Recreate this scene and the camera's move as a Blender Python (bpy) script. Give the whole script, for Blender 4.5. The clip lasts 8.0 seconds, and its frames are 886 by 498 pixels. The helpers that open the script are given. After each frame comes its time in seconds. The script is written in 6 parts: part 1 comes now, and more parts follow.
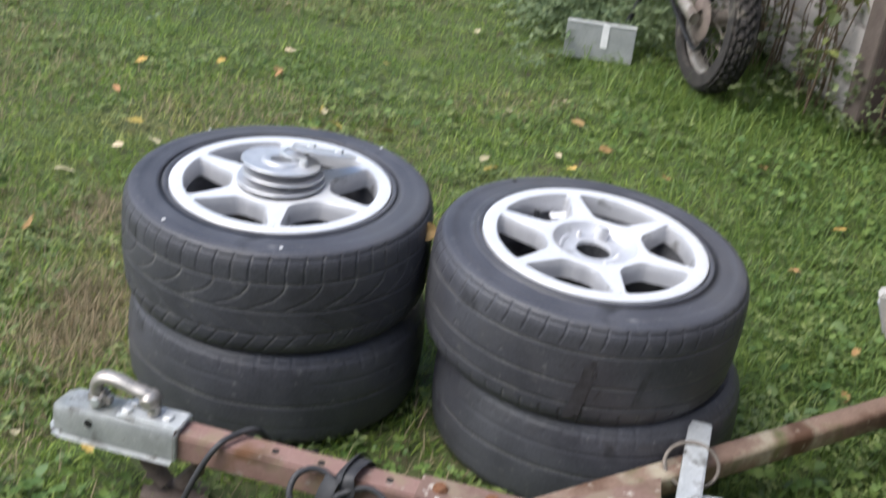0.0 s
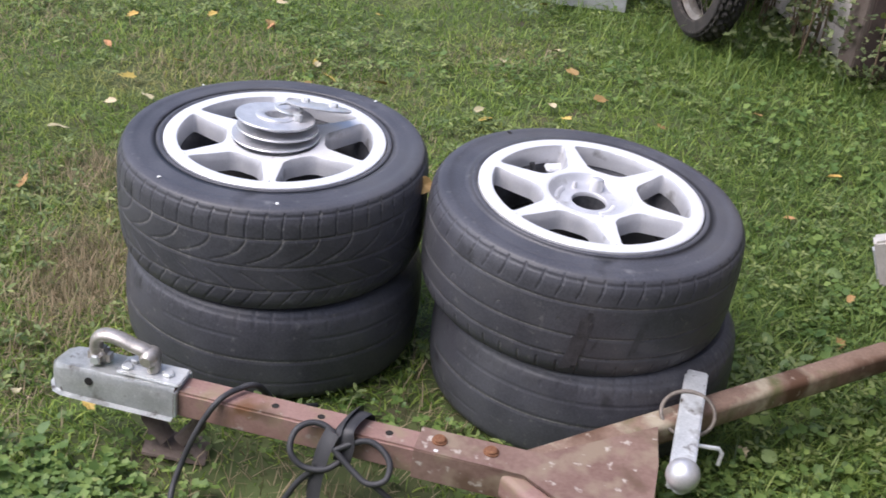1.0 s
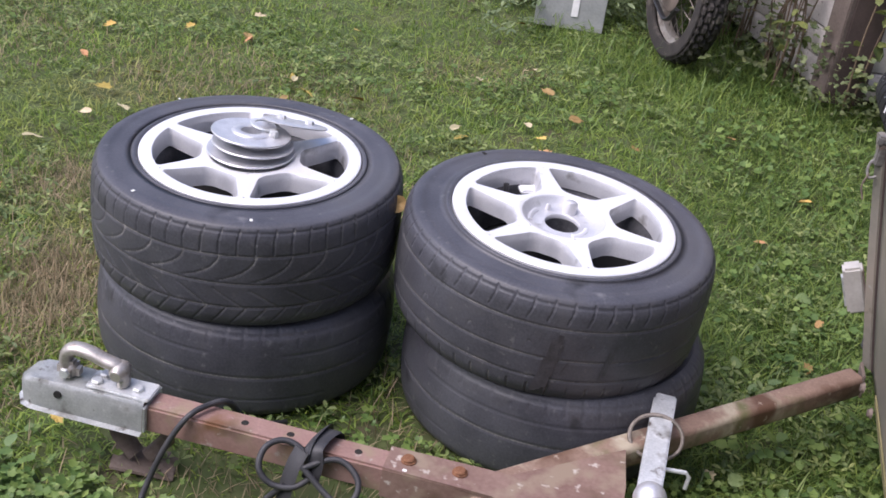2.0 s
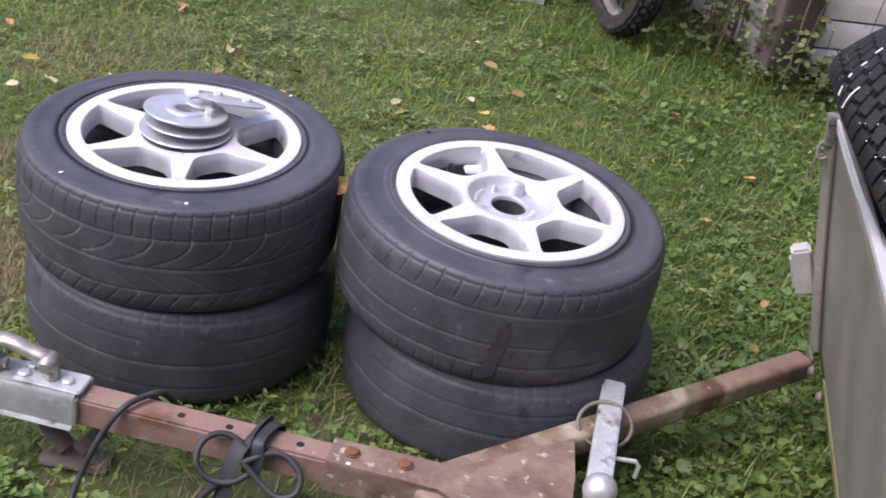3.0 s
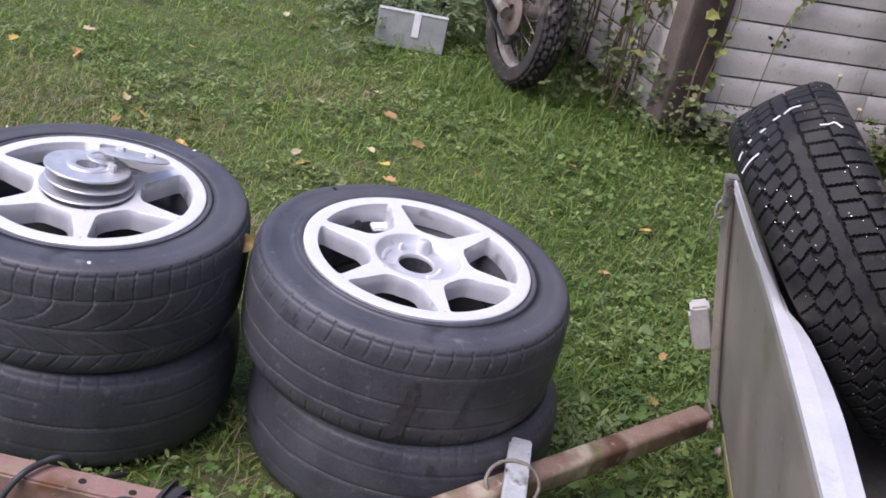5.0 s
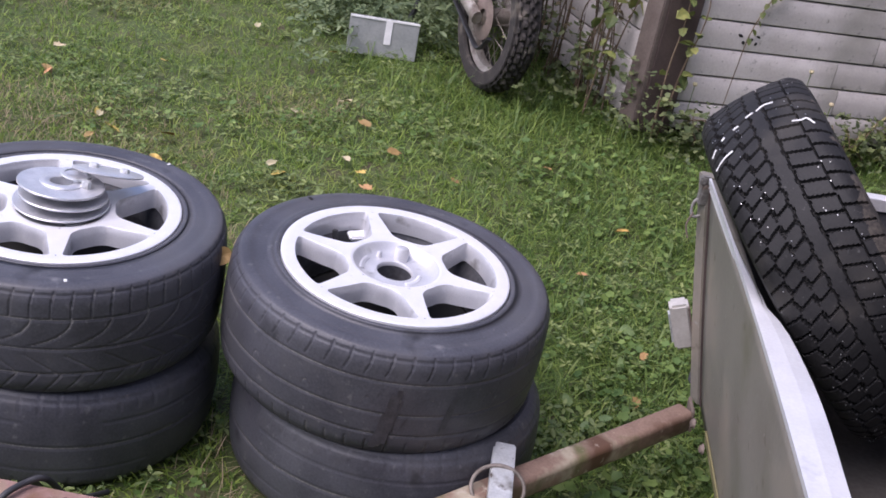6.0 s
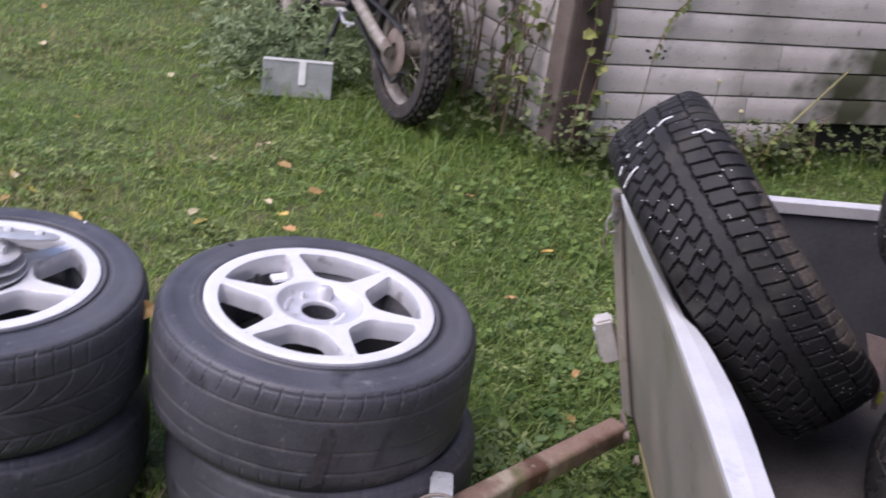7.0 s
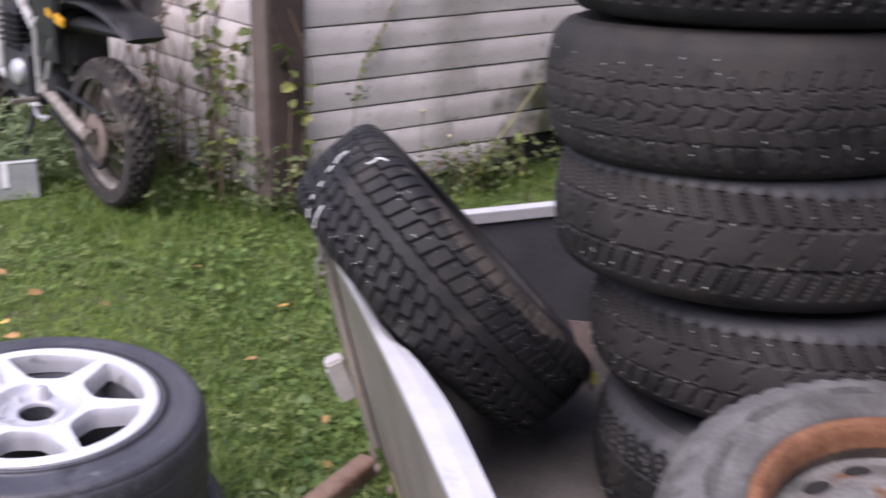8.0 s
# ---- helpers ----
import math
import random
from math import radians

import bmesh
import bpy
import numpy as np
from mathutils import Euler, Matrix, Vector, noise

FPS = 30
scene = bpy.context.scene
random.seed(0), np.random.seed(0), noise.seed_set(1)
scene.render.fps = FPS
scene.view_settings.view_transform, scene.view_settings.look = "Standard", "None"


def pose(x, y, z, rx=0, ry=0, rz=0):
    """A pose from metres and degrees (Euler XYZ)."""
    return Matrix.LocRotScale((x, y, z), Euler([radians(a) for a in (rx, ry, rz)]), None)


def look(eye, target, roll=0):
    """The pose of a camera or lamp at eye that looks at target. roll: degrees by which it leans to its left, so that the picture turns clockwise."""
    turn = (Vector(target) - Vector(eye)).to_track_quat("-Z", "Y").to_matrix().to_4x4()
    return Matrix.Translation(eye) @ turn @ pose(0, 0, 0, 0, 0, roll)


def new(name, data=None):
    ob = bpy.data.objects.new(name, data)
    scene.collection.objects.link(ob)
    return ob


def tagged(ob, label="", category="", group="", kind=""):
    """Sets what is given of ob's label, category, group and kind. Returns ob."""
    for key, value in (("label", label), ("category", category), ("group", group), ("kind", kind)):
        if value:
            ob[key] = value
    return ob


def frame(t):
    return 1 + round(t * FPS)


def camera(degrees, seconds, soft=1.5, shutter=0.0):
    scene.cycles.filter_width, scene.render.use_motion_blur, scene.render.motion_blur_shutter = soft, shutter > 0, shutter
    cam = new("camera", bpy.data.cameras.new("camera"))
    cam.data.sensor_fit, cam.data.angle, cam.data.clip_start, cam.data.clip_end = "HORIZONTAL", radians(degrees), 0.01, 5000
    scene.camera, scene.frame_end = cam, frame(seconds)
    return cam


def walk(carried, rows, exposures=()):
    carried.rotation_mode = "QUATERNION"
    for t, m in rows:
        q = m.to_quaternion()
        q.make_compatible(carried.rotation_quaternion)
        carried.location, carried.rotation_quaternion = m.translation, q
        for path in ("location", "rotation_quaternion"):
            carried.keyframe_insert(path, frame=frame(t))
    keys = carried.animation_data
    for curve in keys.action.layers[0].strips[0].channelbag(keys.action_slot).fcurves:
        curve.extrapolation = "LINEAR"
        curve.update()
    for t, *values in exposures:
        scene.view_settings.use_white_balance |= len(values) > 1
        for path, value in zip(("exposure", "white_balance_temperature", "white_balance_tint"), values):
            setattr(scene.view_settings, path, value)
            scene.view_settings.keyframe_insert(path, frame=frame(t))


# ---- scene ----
cam = camera(40.0, 8.0, soft=1.65, shutter=0.4)
PATH = [
    (0, (-0.02, -0.392, 1.373), (-0.178, 1.39, 0.479), 7.6),
    (0.2, (-0.022, -0.397, 1.373), (-0.197, 1.351, 0.417), 7.6),
    (0.5, (-0.026, -0.386, 1.375), (-0.203, 1.358, 0.413), 6.9),
    (1, (-0.022, -0.393, 1.381), (-0.159, 1.353, 0.415), 7.1),
    (1.2, (-0.015, -0.404, 1.388), (-0.13, 1.347, 0.428), 7.8),
    (2.3, (-0.026, -0.379, 1.396), (-0.12, 1.383, 0.455), 9.1),
    (2.5, (-0.028, -0.363, 1.392), (-0.098, 1.395, 0.441), 9.0),
    (3, (-0.042, -0.323, 1.387), (-0.029, 1.424, 0.413), 10.5),
    (3.5, (-0.057, -0.296, 1.39), (0.04, 1.456, 0.43), 11.7),
    (4, (-0.077, -0.283, 1.394), (0.064, 1.475, 0.452), 12.6),
    (4.5, (-0.091, -0.306, 1.413), (0.071, 1.466, 0.501), 14.2),
    (5, (-0.08, -0.309, 1.412), (0.1, 1.475, 0.526), 13.1),
    (6.5, (-0.076, -0.307, 1.414), (0.164, 1.485, 0.559), 10.8),
    (7, (-0.052, -0.327, 1.43), (0.256, 1.476, 0.62), 8.4),
    (7.5, (-0.002, -0.344, 1.434), (0.442, 1.46, 0.694), 4.0),
    (7.8, (0.027, -0.338, 1.436), (0.599, 1.441, 0.724), 2.2),
    (8, (0.049, -0.381, 1.434), (0.725, 1.367, 0.736), 1.4),
]
walk(cam, [(t, look(eye, target, roll)) for t, eye, target, roll in PATH], [(0, 1.10, 6250, 8), (1, 1.13, 6250, 15), (4, 1.01, 6120, 22), (6.5, 0.98, 6090, 24), (7.3, 0.99, 6150, 24), (8, 1.13, 6200, 25)])

# ---- light: an overcast autumn afternoon ----
world = bpy.data.worlds.new("overcast_sky")
scene.world = world
world.use_nodes = True
wn = world.node_tree.nodes
sky = wn.new("ShaderNodeTexSky")
sky.sky_type = "NISHITA"
sky.sun_disc = False
sky.sun_elevation = radians(58)
sky.sun_rotation = radians(240)
sky.air_density = 1.0
sky.dust_density = 3.5
world.node_tree.links.new(sky.outputs[0], wn["Background"].inputs[0])
wn["Background"].inputs[1].default_value = 0.10
sun_data = bpy.data.lights.new("sun", "SUN")
sun_data.energy, sun_data.angle, sun_data.color = 1.5, radians(50), (1.0, 0.98, 0.96)
sun = new("sun", sun_data)
sun.matrix_world = look((-4.0, -0.6, 7.0), (0.2, 1.8, 0))


# ---- materials ----
def material(name, c1, c2=None, rough=0.7, metal=0.0, scale=12.0, fine=150.0, bump=0.15, stains=(), rand=0.0, spec=0.5, island=False, thin=0.0):
    """Two colours mixed by noise at a coarse and a fine scale, with optional stain layers (colour, scale, lower, upper)."""
    m = bpy.data.materials.new(name)
    m.use_nodes = True
    n, l = m.node_tree.nodes, m.node_tree.links
    bsdf = n["Principled BSDF"]
    co = n.new("ShaderNodeTexCoord")
    big, small = n.new("ShaderNodeTexNoise"), n.new("ShaderNodeTexNoise")
    big.inputs["Scale"].default_value, small.inputs["Scale"].default_value = scale, fine
    big.inputs["Detail"].default_value, small.inputs["Detail"].default_value = 5, 3
    for t in (big, small):
        l.new(co.outputs["Object"], t.inputs["Vector"])
    mixf = n.new("ShaderNodeMix")
    mixf.inputs[0].default_value = 0.4
    l.new(big.outputs["Fac"], mixf.inputs[2])
    l.new(small.outputs["Fac"], mixf.inputs[3])
    ramp = n.new("ShaderNodeValToRGB")
    ramp.color_ramp.elements[0].position, ramp.color_ramp.elements[1].position = 0.38, 0.64
    ramp.color_ramp.elements[0].color = (*c1, 1)
    ramp.color_ramp.elements[1].color = (*(c2 or [min(1, c * 1.25) for c in c1]), 1)
    l.new(mixf.outputs[0], ramp.inputs[0])
    col = ramp.outputs[0]
    for sc, ss, lo, hi in stains:
        t = n.new("ShaderNodeTexNoise")
        t.inputs["Scale"].default_value, t.inputs["Detail"].default_value = ss, 6
        l.new(co.outputs["Object"], t.inputs["Vector"])
        r = n.new("ShaderNodeMapRange")
        r.inputs[1].default_value, r.inputs[2].default_value = lo, hi
        l.new(t.outputs["Fac"], r.inputs[0])
        mx = n.new("ShaderNodeMix")
        mx.data_type = "RGBA"
        l.new(r.outputs[0], mx.inputs[0])
        l.new(col, mx.inputs[6])
        mx.inputs[7].default_value = (*sc, 1)
        col = mx.outputs[2]
    if rand:
        src = n.new("ShaderNodeNewGeometry").outputs["Random Per Island"] if island else n.new("ShaderNodeObjectInfo").outputs["Random"]
        hsv = n.new("ShaderNodeHueSaturation")
        mr, mh = n.new("ShaderNodeMapRange"), n.new("ShaderNodeMapRange")
        mr.inputs[3].default_value, mr.inputs[4].default_value = 1 - rand, 1 + rand
        mh.inputs[3].default_value, mh.inputs[4].default_value = 0.5 + rand * 0.06, 0.5 - rand * 0.06
        l.new(src, mr.inputs[0])
        l.new(src, mh.inputs[0])
        l.new(mr.outputs[0], hsv.inputs["Value"])
        l.new(mh.outputs[0], hsv.inputs["Hue"])
        l.new(col, hsv.inputs["Color"])
        col = hsv.outputs[0]
    l.new(col, bsdf.inputs["Base Color"])
    rr = n.new("ShaderNodeMapRange")
    rr.inputs[3].default_value, rr.inputs[4].default_value = max(0.03, rough - 0.12), min(1, rough + 0.12)
    l.new(mixf.outputs[0], rr.inputs[0])
    l.new(rr.outputs[0], bsdf.inputs["Roughness"])
    bsdf.inputs["Metallic"].default_value = metal
    bsdf.inputs["Specular IOR Level"].default_value = spec
    if thin:
        tr, mx = n.new("ShaderNodeBsdfTranslucent"), n.new("ShaderNodeMixShader")
        l.new(col, tr.inputs["Color"])
        mx.inputs[0].default_value = thin
        l.new(bsdf.outputs[0], mx.inputs[1])
        l.new(tr.outputs[0], mx.inputs[2])
        l.new(mx.outputs[0], n["Material Output"].inputs["Surface"])
    if bump:
        b = n.new("ShaderNodeBump")
        b.inputs["Strength"].default_value, b.inputs["Distance"].default_value = bump, 0.004
        l.new(mixf.outputs[0], b.inputs["Height"])
        l.new(b.outputs[0], bsdf.inputs["Normal"])
    return m


M = {}
M["rubber"] = material("worn tyre rubber", (0.044, 0.0446, 0.0545), (0.084, 0.0855, 0.101), 0.48, scale=9, fine=220, bump=0.12,
                       stains=[((0.075, 0.074, 0.082), 16, 0.56, 0.78), ((0.05, 0.046, 0.040), 5, 0.60, 0.8), ((0.015, 0.015, 0.017), 9, 0.66, 0.76), ((0.12, 0.12, 0.126), 70, 0.64, 0.74), ((0.150, 0.150, 0.160), 24, 0.68, 0.78), ((0.092, 0.093, 0.101), 3.0, 0.54, 0.78)])
M["rubber_worn"] = material("scuffed raised rubber", (0.055, 0.054, 0.060), (0.10, 0.098, 0.105), 0.6, scale=40, fine=220, bump=0.1)
# dust stains; the finest pale speckle stands for glints on the rubber
M["rubber_old"] = material("dusty winter tyre rubber with painted glints", (0.0125, 0.0122, 0.0130), (0.0245, 0.0238, 0.0245), 0.62, scale=14, fine=260, bump=0.3, spec=0.28,
                           stains=[((0.048, 0.044, 0.039), 9, 0.58, 0.76), ((0.075, 0.073, 0.072), 130, 0.66, 0.74)])
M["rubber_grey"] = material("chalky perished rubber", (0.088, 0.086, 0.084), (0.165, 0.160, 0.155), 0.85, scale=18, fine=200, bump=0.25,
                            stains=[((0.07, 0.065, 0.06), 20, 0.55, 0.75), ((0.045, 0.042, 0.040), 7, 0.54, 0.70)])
M["rubber_crease"] = material("darker grey perished rubber", (0.045, 0.043, 0.042), (0.110, 0.105, 0.102), 0.85, scale=14, fine=200, bump=0.25)
M["rubber_dust"] = material("brown dusty rubber", (0.020, 0.0186, 0.0180), (0.040, 0.0368, 0.0345), 0.75, scale=11, fine=180, bump=0.25, spec=0.3,
                            stains=[((0.045, 0.038, 0.031), 7, 0.54, 0.74), ((0.010, 0.010, 0.0095), 13, 0.58, 0.72)])
M["rubber_side"] = material("lighter grey smooth sidewall rubber", (0.028, 0.028, 0.031), (0.052, 0.051, 0.056), 0.6, scale=10, fine=200, bump=0.12,
                            stains=[((0.085, 0.082, 0.082), 8, 0.56, 0.76)])
M["groove_dust"] = material("dusty tyre grooves", (0.050, 0.049, 0.051), (0.205, 0.200, 0.194), 0.9, scale=16, fine=200, bump=0.1)
M["shoulder_dust"] = material("brown road dust on rubber", (0.018, 0.016, 0.015), (0.10, 0.083, 0.068), 0.9, scale=9, fine=160, bump=0.2)
# near-black rubber: the shade inside deep tread grooves put into colour
M["groove_shade"] = material("tyre grooves darkened for shade", (0.006, 0.006, 0.006), (0.011, 0.0105, 0.010), 0.85, scale=20, fine=200, bump=0.1)
M["smear"] = material("oily dark rubber", (0.030, 0.0300, 0.0350), (0.062, 0.0620, 0.0710), 0.44, 0.0, 60, 300, 0.1)
M["alloy"] = material("silver painted alloy", (0.80, 0.80, 0.82), (0.86, 0.86, 0.875), 0.38, 0.35, 30, 400, 0.03,
                      stains=[((0.4, 0.39, 0.37), 22, 0.66, 0.82)])
# darker copy of the alloy: shade in pockets and hub put into colour
M["alloy_shaded"] = material("silver alloy with pocket shade in colour", (0.56, 0.56, 0.585), (0.65, 0.65, 0.67), 0.45, 0.45, 24, 300, 0.06,
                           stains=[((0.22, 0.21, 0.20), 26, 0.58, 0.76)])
# silver barrel and bore, coloured dark for the shade inside the wheel
M["alloy_inner"] = material("rim barrel darkened for shade", (0.07, 0.07, 0.076), (0.14, 0.14, 0.15), 0.5, 0.5, 14, 120, 0.1)
M["disc_steel"] = material("turned steel", (0.60, 0.60, 0.62), (0.74, 0.74, 0.76), 0.42, 0.65, 40, 300, 0.05)
M["galv"] = material("galvanised steel", (0.55, 0.57, 0.575), (0.74, 0.755, 0.765), 0.45, 0.45, 38, 260, 0.08,
                     stains=[((0.24, 0.23, 0.21), 26, 0.56, 0.72), ((0.12, 0.10, 0.085), 48, 0.64, 0.74), ((0.85, 0.86, 0.87), 70, 0.66, 0.74)])
M["worn_metal"] = material("worn brownish plated steel", (0.36, 0.33, 0.30), (0.52, 0.49, 0.46), 0.4, 0.6, 30, 200, 0.08,
                           stains=[((0.20, 0.13, 0.09), 28, 0.58, 0.72)])
M["rust"] = material("faded red paint with rust", (0.235, 0.138, 0.118), (0.315, 0.200, 0.174), 0.62, 0.0, 18, 180, 0.2,
                     stains=[((0.27, 0.20, 0.14), 22, 0.5, 0.66), ((0.16, 0.080, 0.042), 11, 0.56, 0.70), ((0.10, 0.06, 0.04), 9, 0.60, 0.76), ((0.38, 0.33, 0.29), 55, 0.64, 0.74)])
M["rust_plate"] = material("peeling red paint on steel", (0.165, 0.098, 0.080), (0.235, 0.155, 0.128), 0.7, 0.0, 14, 150, 0.25,
                           stains=[((0.25, 0.19, 0.14), 18, 0.50, 0.62), ((0.12, 0.075, 0.05), 11, 0.58, 0.70), ((0.46, 0.41, 0.36), 42, 0.62, 0.70)])
M["rust_dirt"] = material("mud-stained rusty steel", (0.14, 0.105, 0.088), (0.22, 0.175, 0.148), 0.85, 0.0, 16, 140, 0.3)
M["rust_tan"] = material("sun-faded rusty tube", (0.185, 0.118, 0.090), (0.275, 0.190, 0.145), 0.62, 0.0, 14, 160, 0.25,
                         stains=[((0.40, 0.345, 0.26), 17, 0.52, 0.66), ((0.11, 0.058, 0.036), 9, 0.55, 0.68), ((0.13, 0.125, 0.055), 13, 0.60, 0.74), ((0.46, 0.40, 0.33), 50, 0.64, 0.74)])
M["rust_deep"] = material("flaking orange rust", (0.15, 0.06, 0.028), (0.28, 0.14, 0.075), 0.88, 0.1, 40, 200, 0.4,
                          stains=[((0.10, 0.045, 0.025), 30, 0.56, 0.7)])
M["well"] = material("grimy brown rim well", (0.03, 0.024, 0.019), (0.075, 0.058, 0.045), 0.85, 0.0, 18, 140, 0.2)
M["steel_rim"] = material("grimy silver steel rim", (0.13, 0.124, 0.112), (0.30, 0.29, 0.275), 0.55, 0.4, 20, 160, 0.15,
                          stains=[((0.2, 0.1, 0.05), 24, 0.6, 0.72)])
M["gate_ply"] = material("weathered olive grey plywood", (0.195, 0.180, 0.153), (0.250, 0.232, 0.198), 0.5, 0.0, 7, 90, 0.12,
                         stains=[((0.150, 0.142, 0.100), 5, 0.54, 0.72), ((0.30, 0.255, 0.205), 3.5, 0.54, 0.70), ((0.12, 0.10, 0.075), 26, 0.64, 0.76), ((0.34, 0.33, 0.29), 60, 0.68, 0.76)])
M["ply_edge"] = material("mossy raw plywood edge", (0.20, 0.175, 0.075), (0.28, 0.25, 0.125), 0.8, 0.0, 12, 140, 0.2,
                         stains=[((0.13, 0.125, 0.05), 9, 0.52, 0.70)])
M["alu"] = material("folded aluminium sheet", (0.74, 0.74, 0.76), (0.84, 0.84, 0.86), 0.42, 0.35, 16, 200, 0.06,
                    stains=[((0.55, 0.55, 0.56), 18, 0.64, 0.8)])
M["side_dark"] = material("dark coated plywood", (0.075, 0.075, 0.085), (0.115, 0.115, 0.128), 0.55, 0.0, 8, 140, 0.08)
M["bed"] = material("dirty trailer floor", (0.058, 0.052, 0.048), (0.105, 0.096, 0.089), 0.85, 0.0, 8, 120, 0.3)
M["white_plastic"] = material("yellowed white plastic", (0.46, 0.44, 0.41), (0.56, 0.54, 0.51), 0.45, 0.0, 30, 150, 0.05)
M["board"] = material("old whitewashed boards", (0.50, 0.458, 0.436), (0.63, 0.588, 0.562), 0.8, 0.0, 6, 110, 0.25,
                      stains=[((0.24, 0.228, 0.195), 2.2, 0.56, 0.78), ((0.10, 0.094, 0.080), 26, 0.64, 0.76), ((0.30, 0.28, 0.25), 60, 0.62, 0.72)], rand=0.08)
M["blocker_wall"] = material("grey stucco", (0.16, 0.155, 0.15), (0.22, 0.215, 0.205), 0.9, 0.0, 3, 60, 0.2)
# moss and grime stains; the darker tone also holds shade on the wall
M["board_moss_shade"] = material("mossy boards darkened for shade", (0.46, 0.42, 0.398), (0.57, 0.53, 0.503), 0.85, 0.0, 6, 110, 0.25,
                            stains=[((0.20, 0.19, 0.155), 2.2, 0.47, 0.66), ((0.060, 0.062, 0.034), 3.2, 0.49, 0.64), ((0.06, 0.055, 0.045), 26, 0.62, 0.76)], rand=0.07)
M["post"] = material("dark brown stained timber", (0.058, 0.04, 0.036), (0.09, 0.064, 0.056), 0.85, 0.0, 10, 100, 0.3)
M["post_grey"] = material("greyed brown timber", (0.105, 0.080, 0.068), (0.16, 0.128, 0.112), 0.85, 0.0, 10, 100, 0.3)
M["galv_dull"] = material("dull galvanised sheet", (0.34, 0.355, 0.35), (0.45, 0.46, 0.455), 0.55, 0.4, 20, 120, 0.05)
M["rubber_mud"] = material("muddy knobbly rubber", (0.024, 0.021, 0.020), (0.050, 0.043, 0.039), 0.85, scale=20, fine=120, bump=0.3,
                           stains=[((0.16, 0.14, 0.115), 14, 0.55, 0.72)])
M["frame_grey"] = material("pale grey paint", (0.36, 0.36, 0.35), (0.48, 0.48, 0.46), 0.5, 0.1, 18, 140, 0.08, stains=[((0.15, 0.13, 0.11), 16, 0.58, 0.74)])
M["red_plastic"] = material("faded red plastic", (0.28, 0.03, 0.03), (0.36, 0.05, 0.05), 0.45, 0.0, 10, 100, 0.05)
M["blue_plastic"] = material("pale blue plastic", (0.22, 0.34, 0.58), (0.30, 0.43, 0.66), 0.5, 0.0, 10, 100, 0.05)
M["stalk"] = material("yellow-green stalk", (0.20, 0.19, 0.085), (0.29, 0.27, 0.13), 0.7, 0.0, 14, 80, 0.1)
# near-black for chips and a plug, and for shade in holes and gaps
M["dark"] = material("near-black for chips and shade", (0.01, 0.01, 0.01), (0.02, 0.018, 0.015), 0.95)
M["black_plastic"] = material("scuffed black plastic", (0.015, 0.015, 0.016), (0.03, 0.03, 0.032), 0.5, 0.0, 20, 200, 0.1)
M["muddy_metal"] = material("muddy grey metal", (0.16, 0.135, 0.115), (0.30, 0.265, 0.235), 0.6, 0.4, 25, 160, 0.15)
M["swing"] = material("mud-stained alloy", (0.24, 0.21, 0.18), (0.40, 0.37, 0.33), 0.55, 0.3, 22, 150, 0.12, stains=[((0.13, 0.10, 0.08), 14, 0.55, 0.7)])
M["cable"] = material("black cable sheath", (0.03, 0.03, 0.034), (0.05, 0.05, 0.055), 0.55, 0.0, 30, 300, 0.05)
M["soil"] = material("turf soil", (0.060, 0.074, 0.025), (0.100, 0.116, 0.042), 0.95, 0.0, 9, 90, 0.5,
                     stains=[((0.066, 0.092, 0.026), 6, 0.42, 0.58), ((0.080, 0.064, 0.038), 7, 0.58, 0.70)])
M["blade"] = material("grass blades", (0.150, 0.238, 0.038), (0.258, 0.368, 0.078), 0.5, 0.0, 2.0, 30, 0.0, rand=0.42, island=True, thin=0.45,
                      stains=[((0.34, 0.335, 0.125), 1.3, 0.55, 0.70)])
M["blade_damp"] = material("deep green grass blades", (0.115, 0.190, 0.038), (0.205, 0.295, 0.074), 0.5, 0.0, 2.5, 30, 0.0, rand=0.42, island=True, thin=0.45)
M["dry"] = material("dry grass", (0.25, 0.205, 0.12), (0.40, 0.335, 0.205), 0.8, 0.0, 4, 40, 0.0, rand=0.35, island=True, thin=0.3)
M["clover"] = material("clover and ground ivy leaves", (0.115, 0.195, 0.044), (0.195, 0.290, 0.080), 0.55, 0.0, 3, 60, 0.0, rand=0.32, island=True, thin=0.35)
M["weed"] = material("weed leaves", (0.15, 0.21, 0.065), (0.27, 0.335, 0.125), 0.55, 0.0, 6, 60, 0.0, rand=0.4, island=True, thin=0.35)
# duller copy of the weed leaves, with the shed's shade put into colour
M["shed_leaf"] = material("dull weed leaves darkened for shade", (0.095, 0.130, 0.048), (0.190, 0.225, 0.100), 0.6, 0.0, 6, 60, 0.0, rand=0.4, island=True, thin=0.3)
M["weed_grey"] = material("feathery grey-green leaves", (0.13, 0.185, 0.085), (0.24, 0.305, 0.155), 0.6, 0.0, 6, 60, 0.0, rand=0.35, island=True, thin=0.35)
M["broad"] = material("broad pale leaf", (0.145, 0.225, 0.080), (0.225, 0.310, 0.135), 0.55, 0.0, 30, 120, 0.05, rand=0.25, thin=0.3)
M["vine_leaf"] = material("yellowing vine leaves", (0.125, 0.185, 0.055), (0.275, 0.285, 0.085), 0.6, 0.0, 8, 60, 0.0, rand=0.4, island=True, thin=0.35)
M["stem"] = material("brown vine stems", (0.115, 0.078, 0.050), (0.19, 0.14, 0.092), 0.85, 0.0, 20, 100, 0.1)
M["yellow_leaf"] = material("fallen yellow birch leaf", (0.46, 0.31, 0.06), (0.58, 0.43, 0.13), 0.65, 0.0, 40, 200, 0.1, rand=0.25)
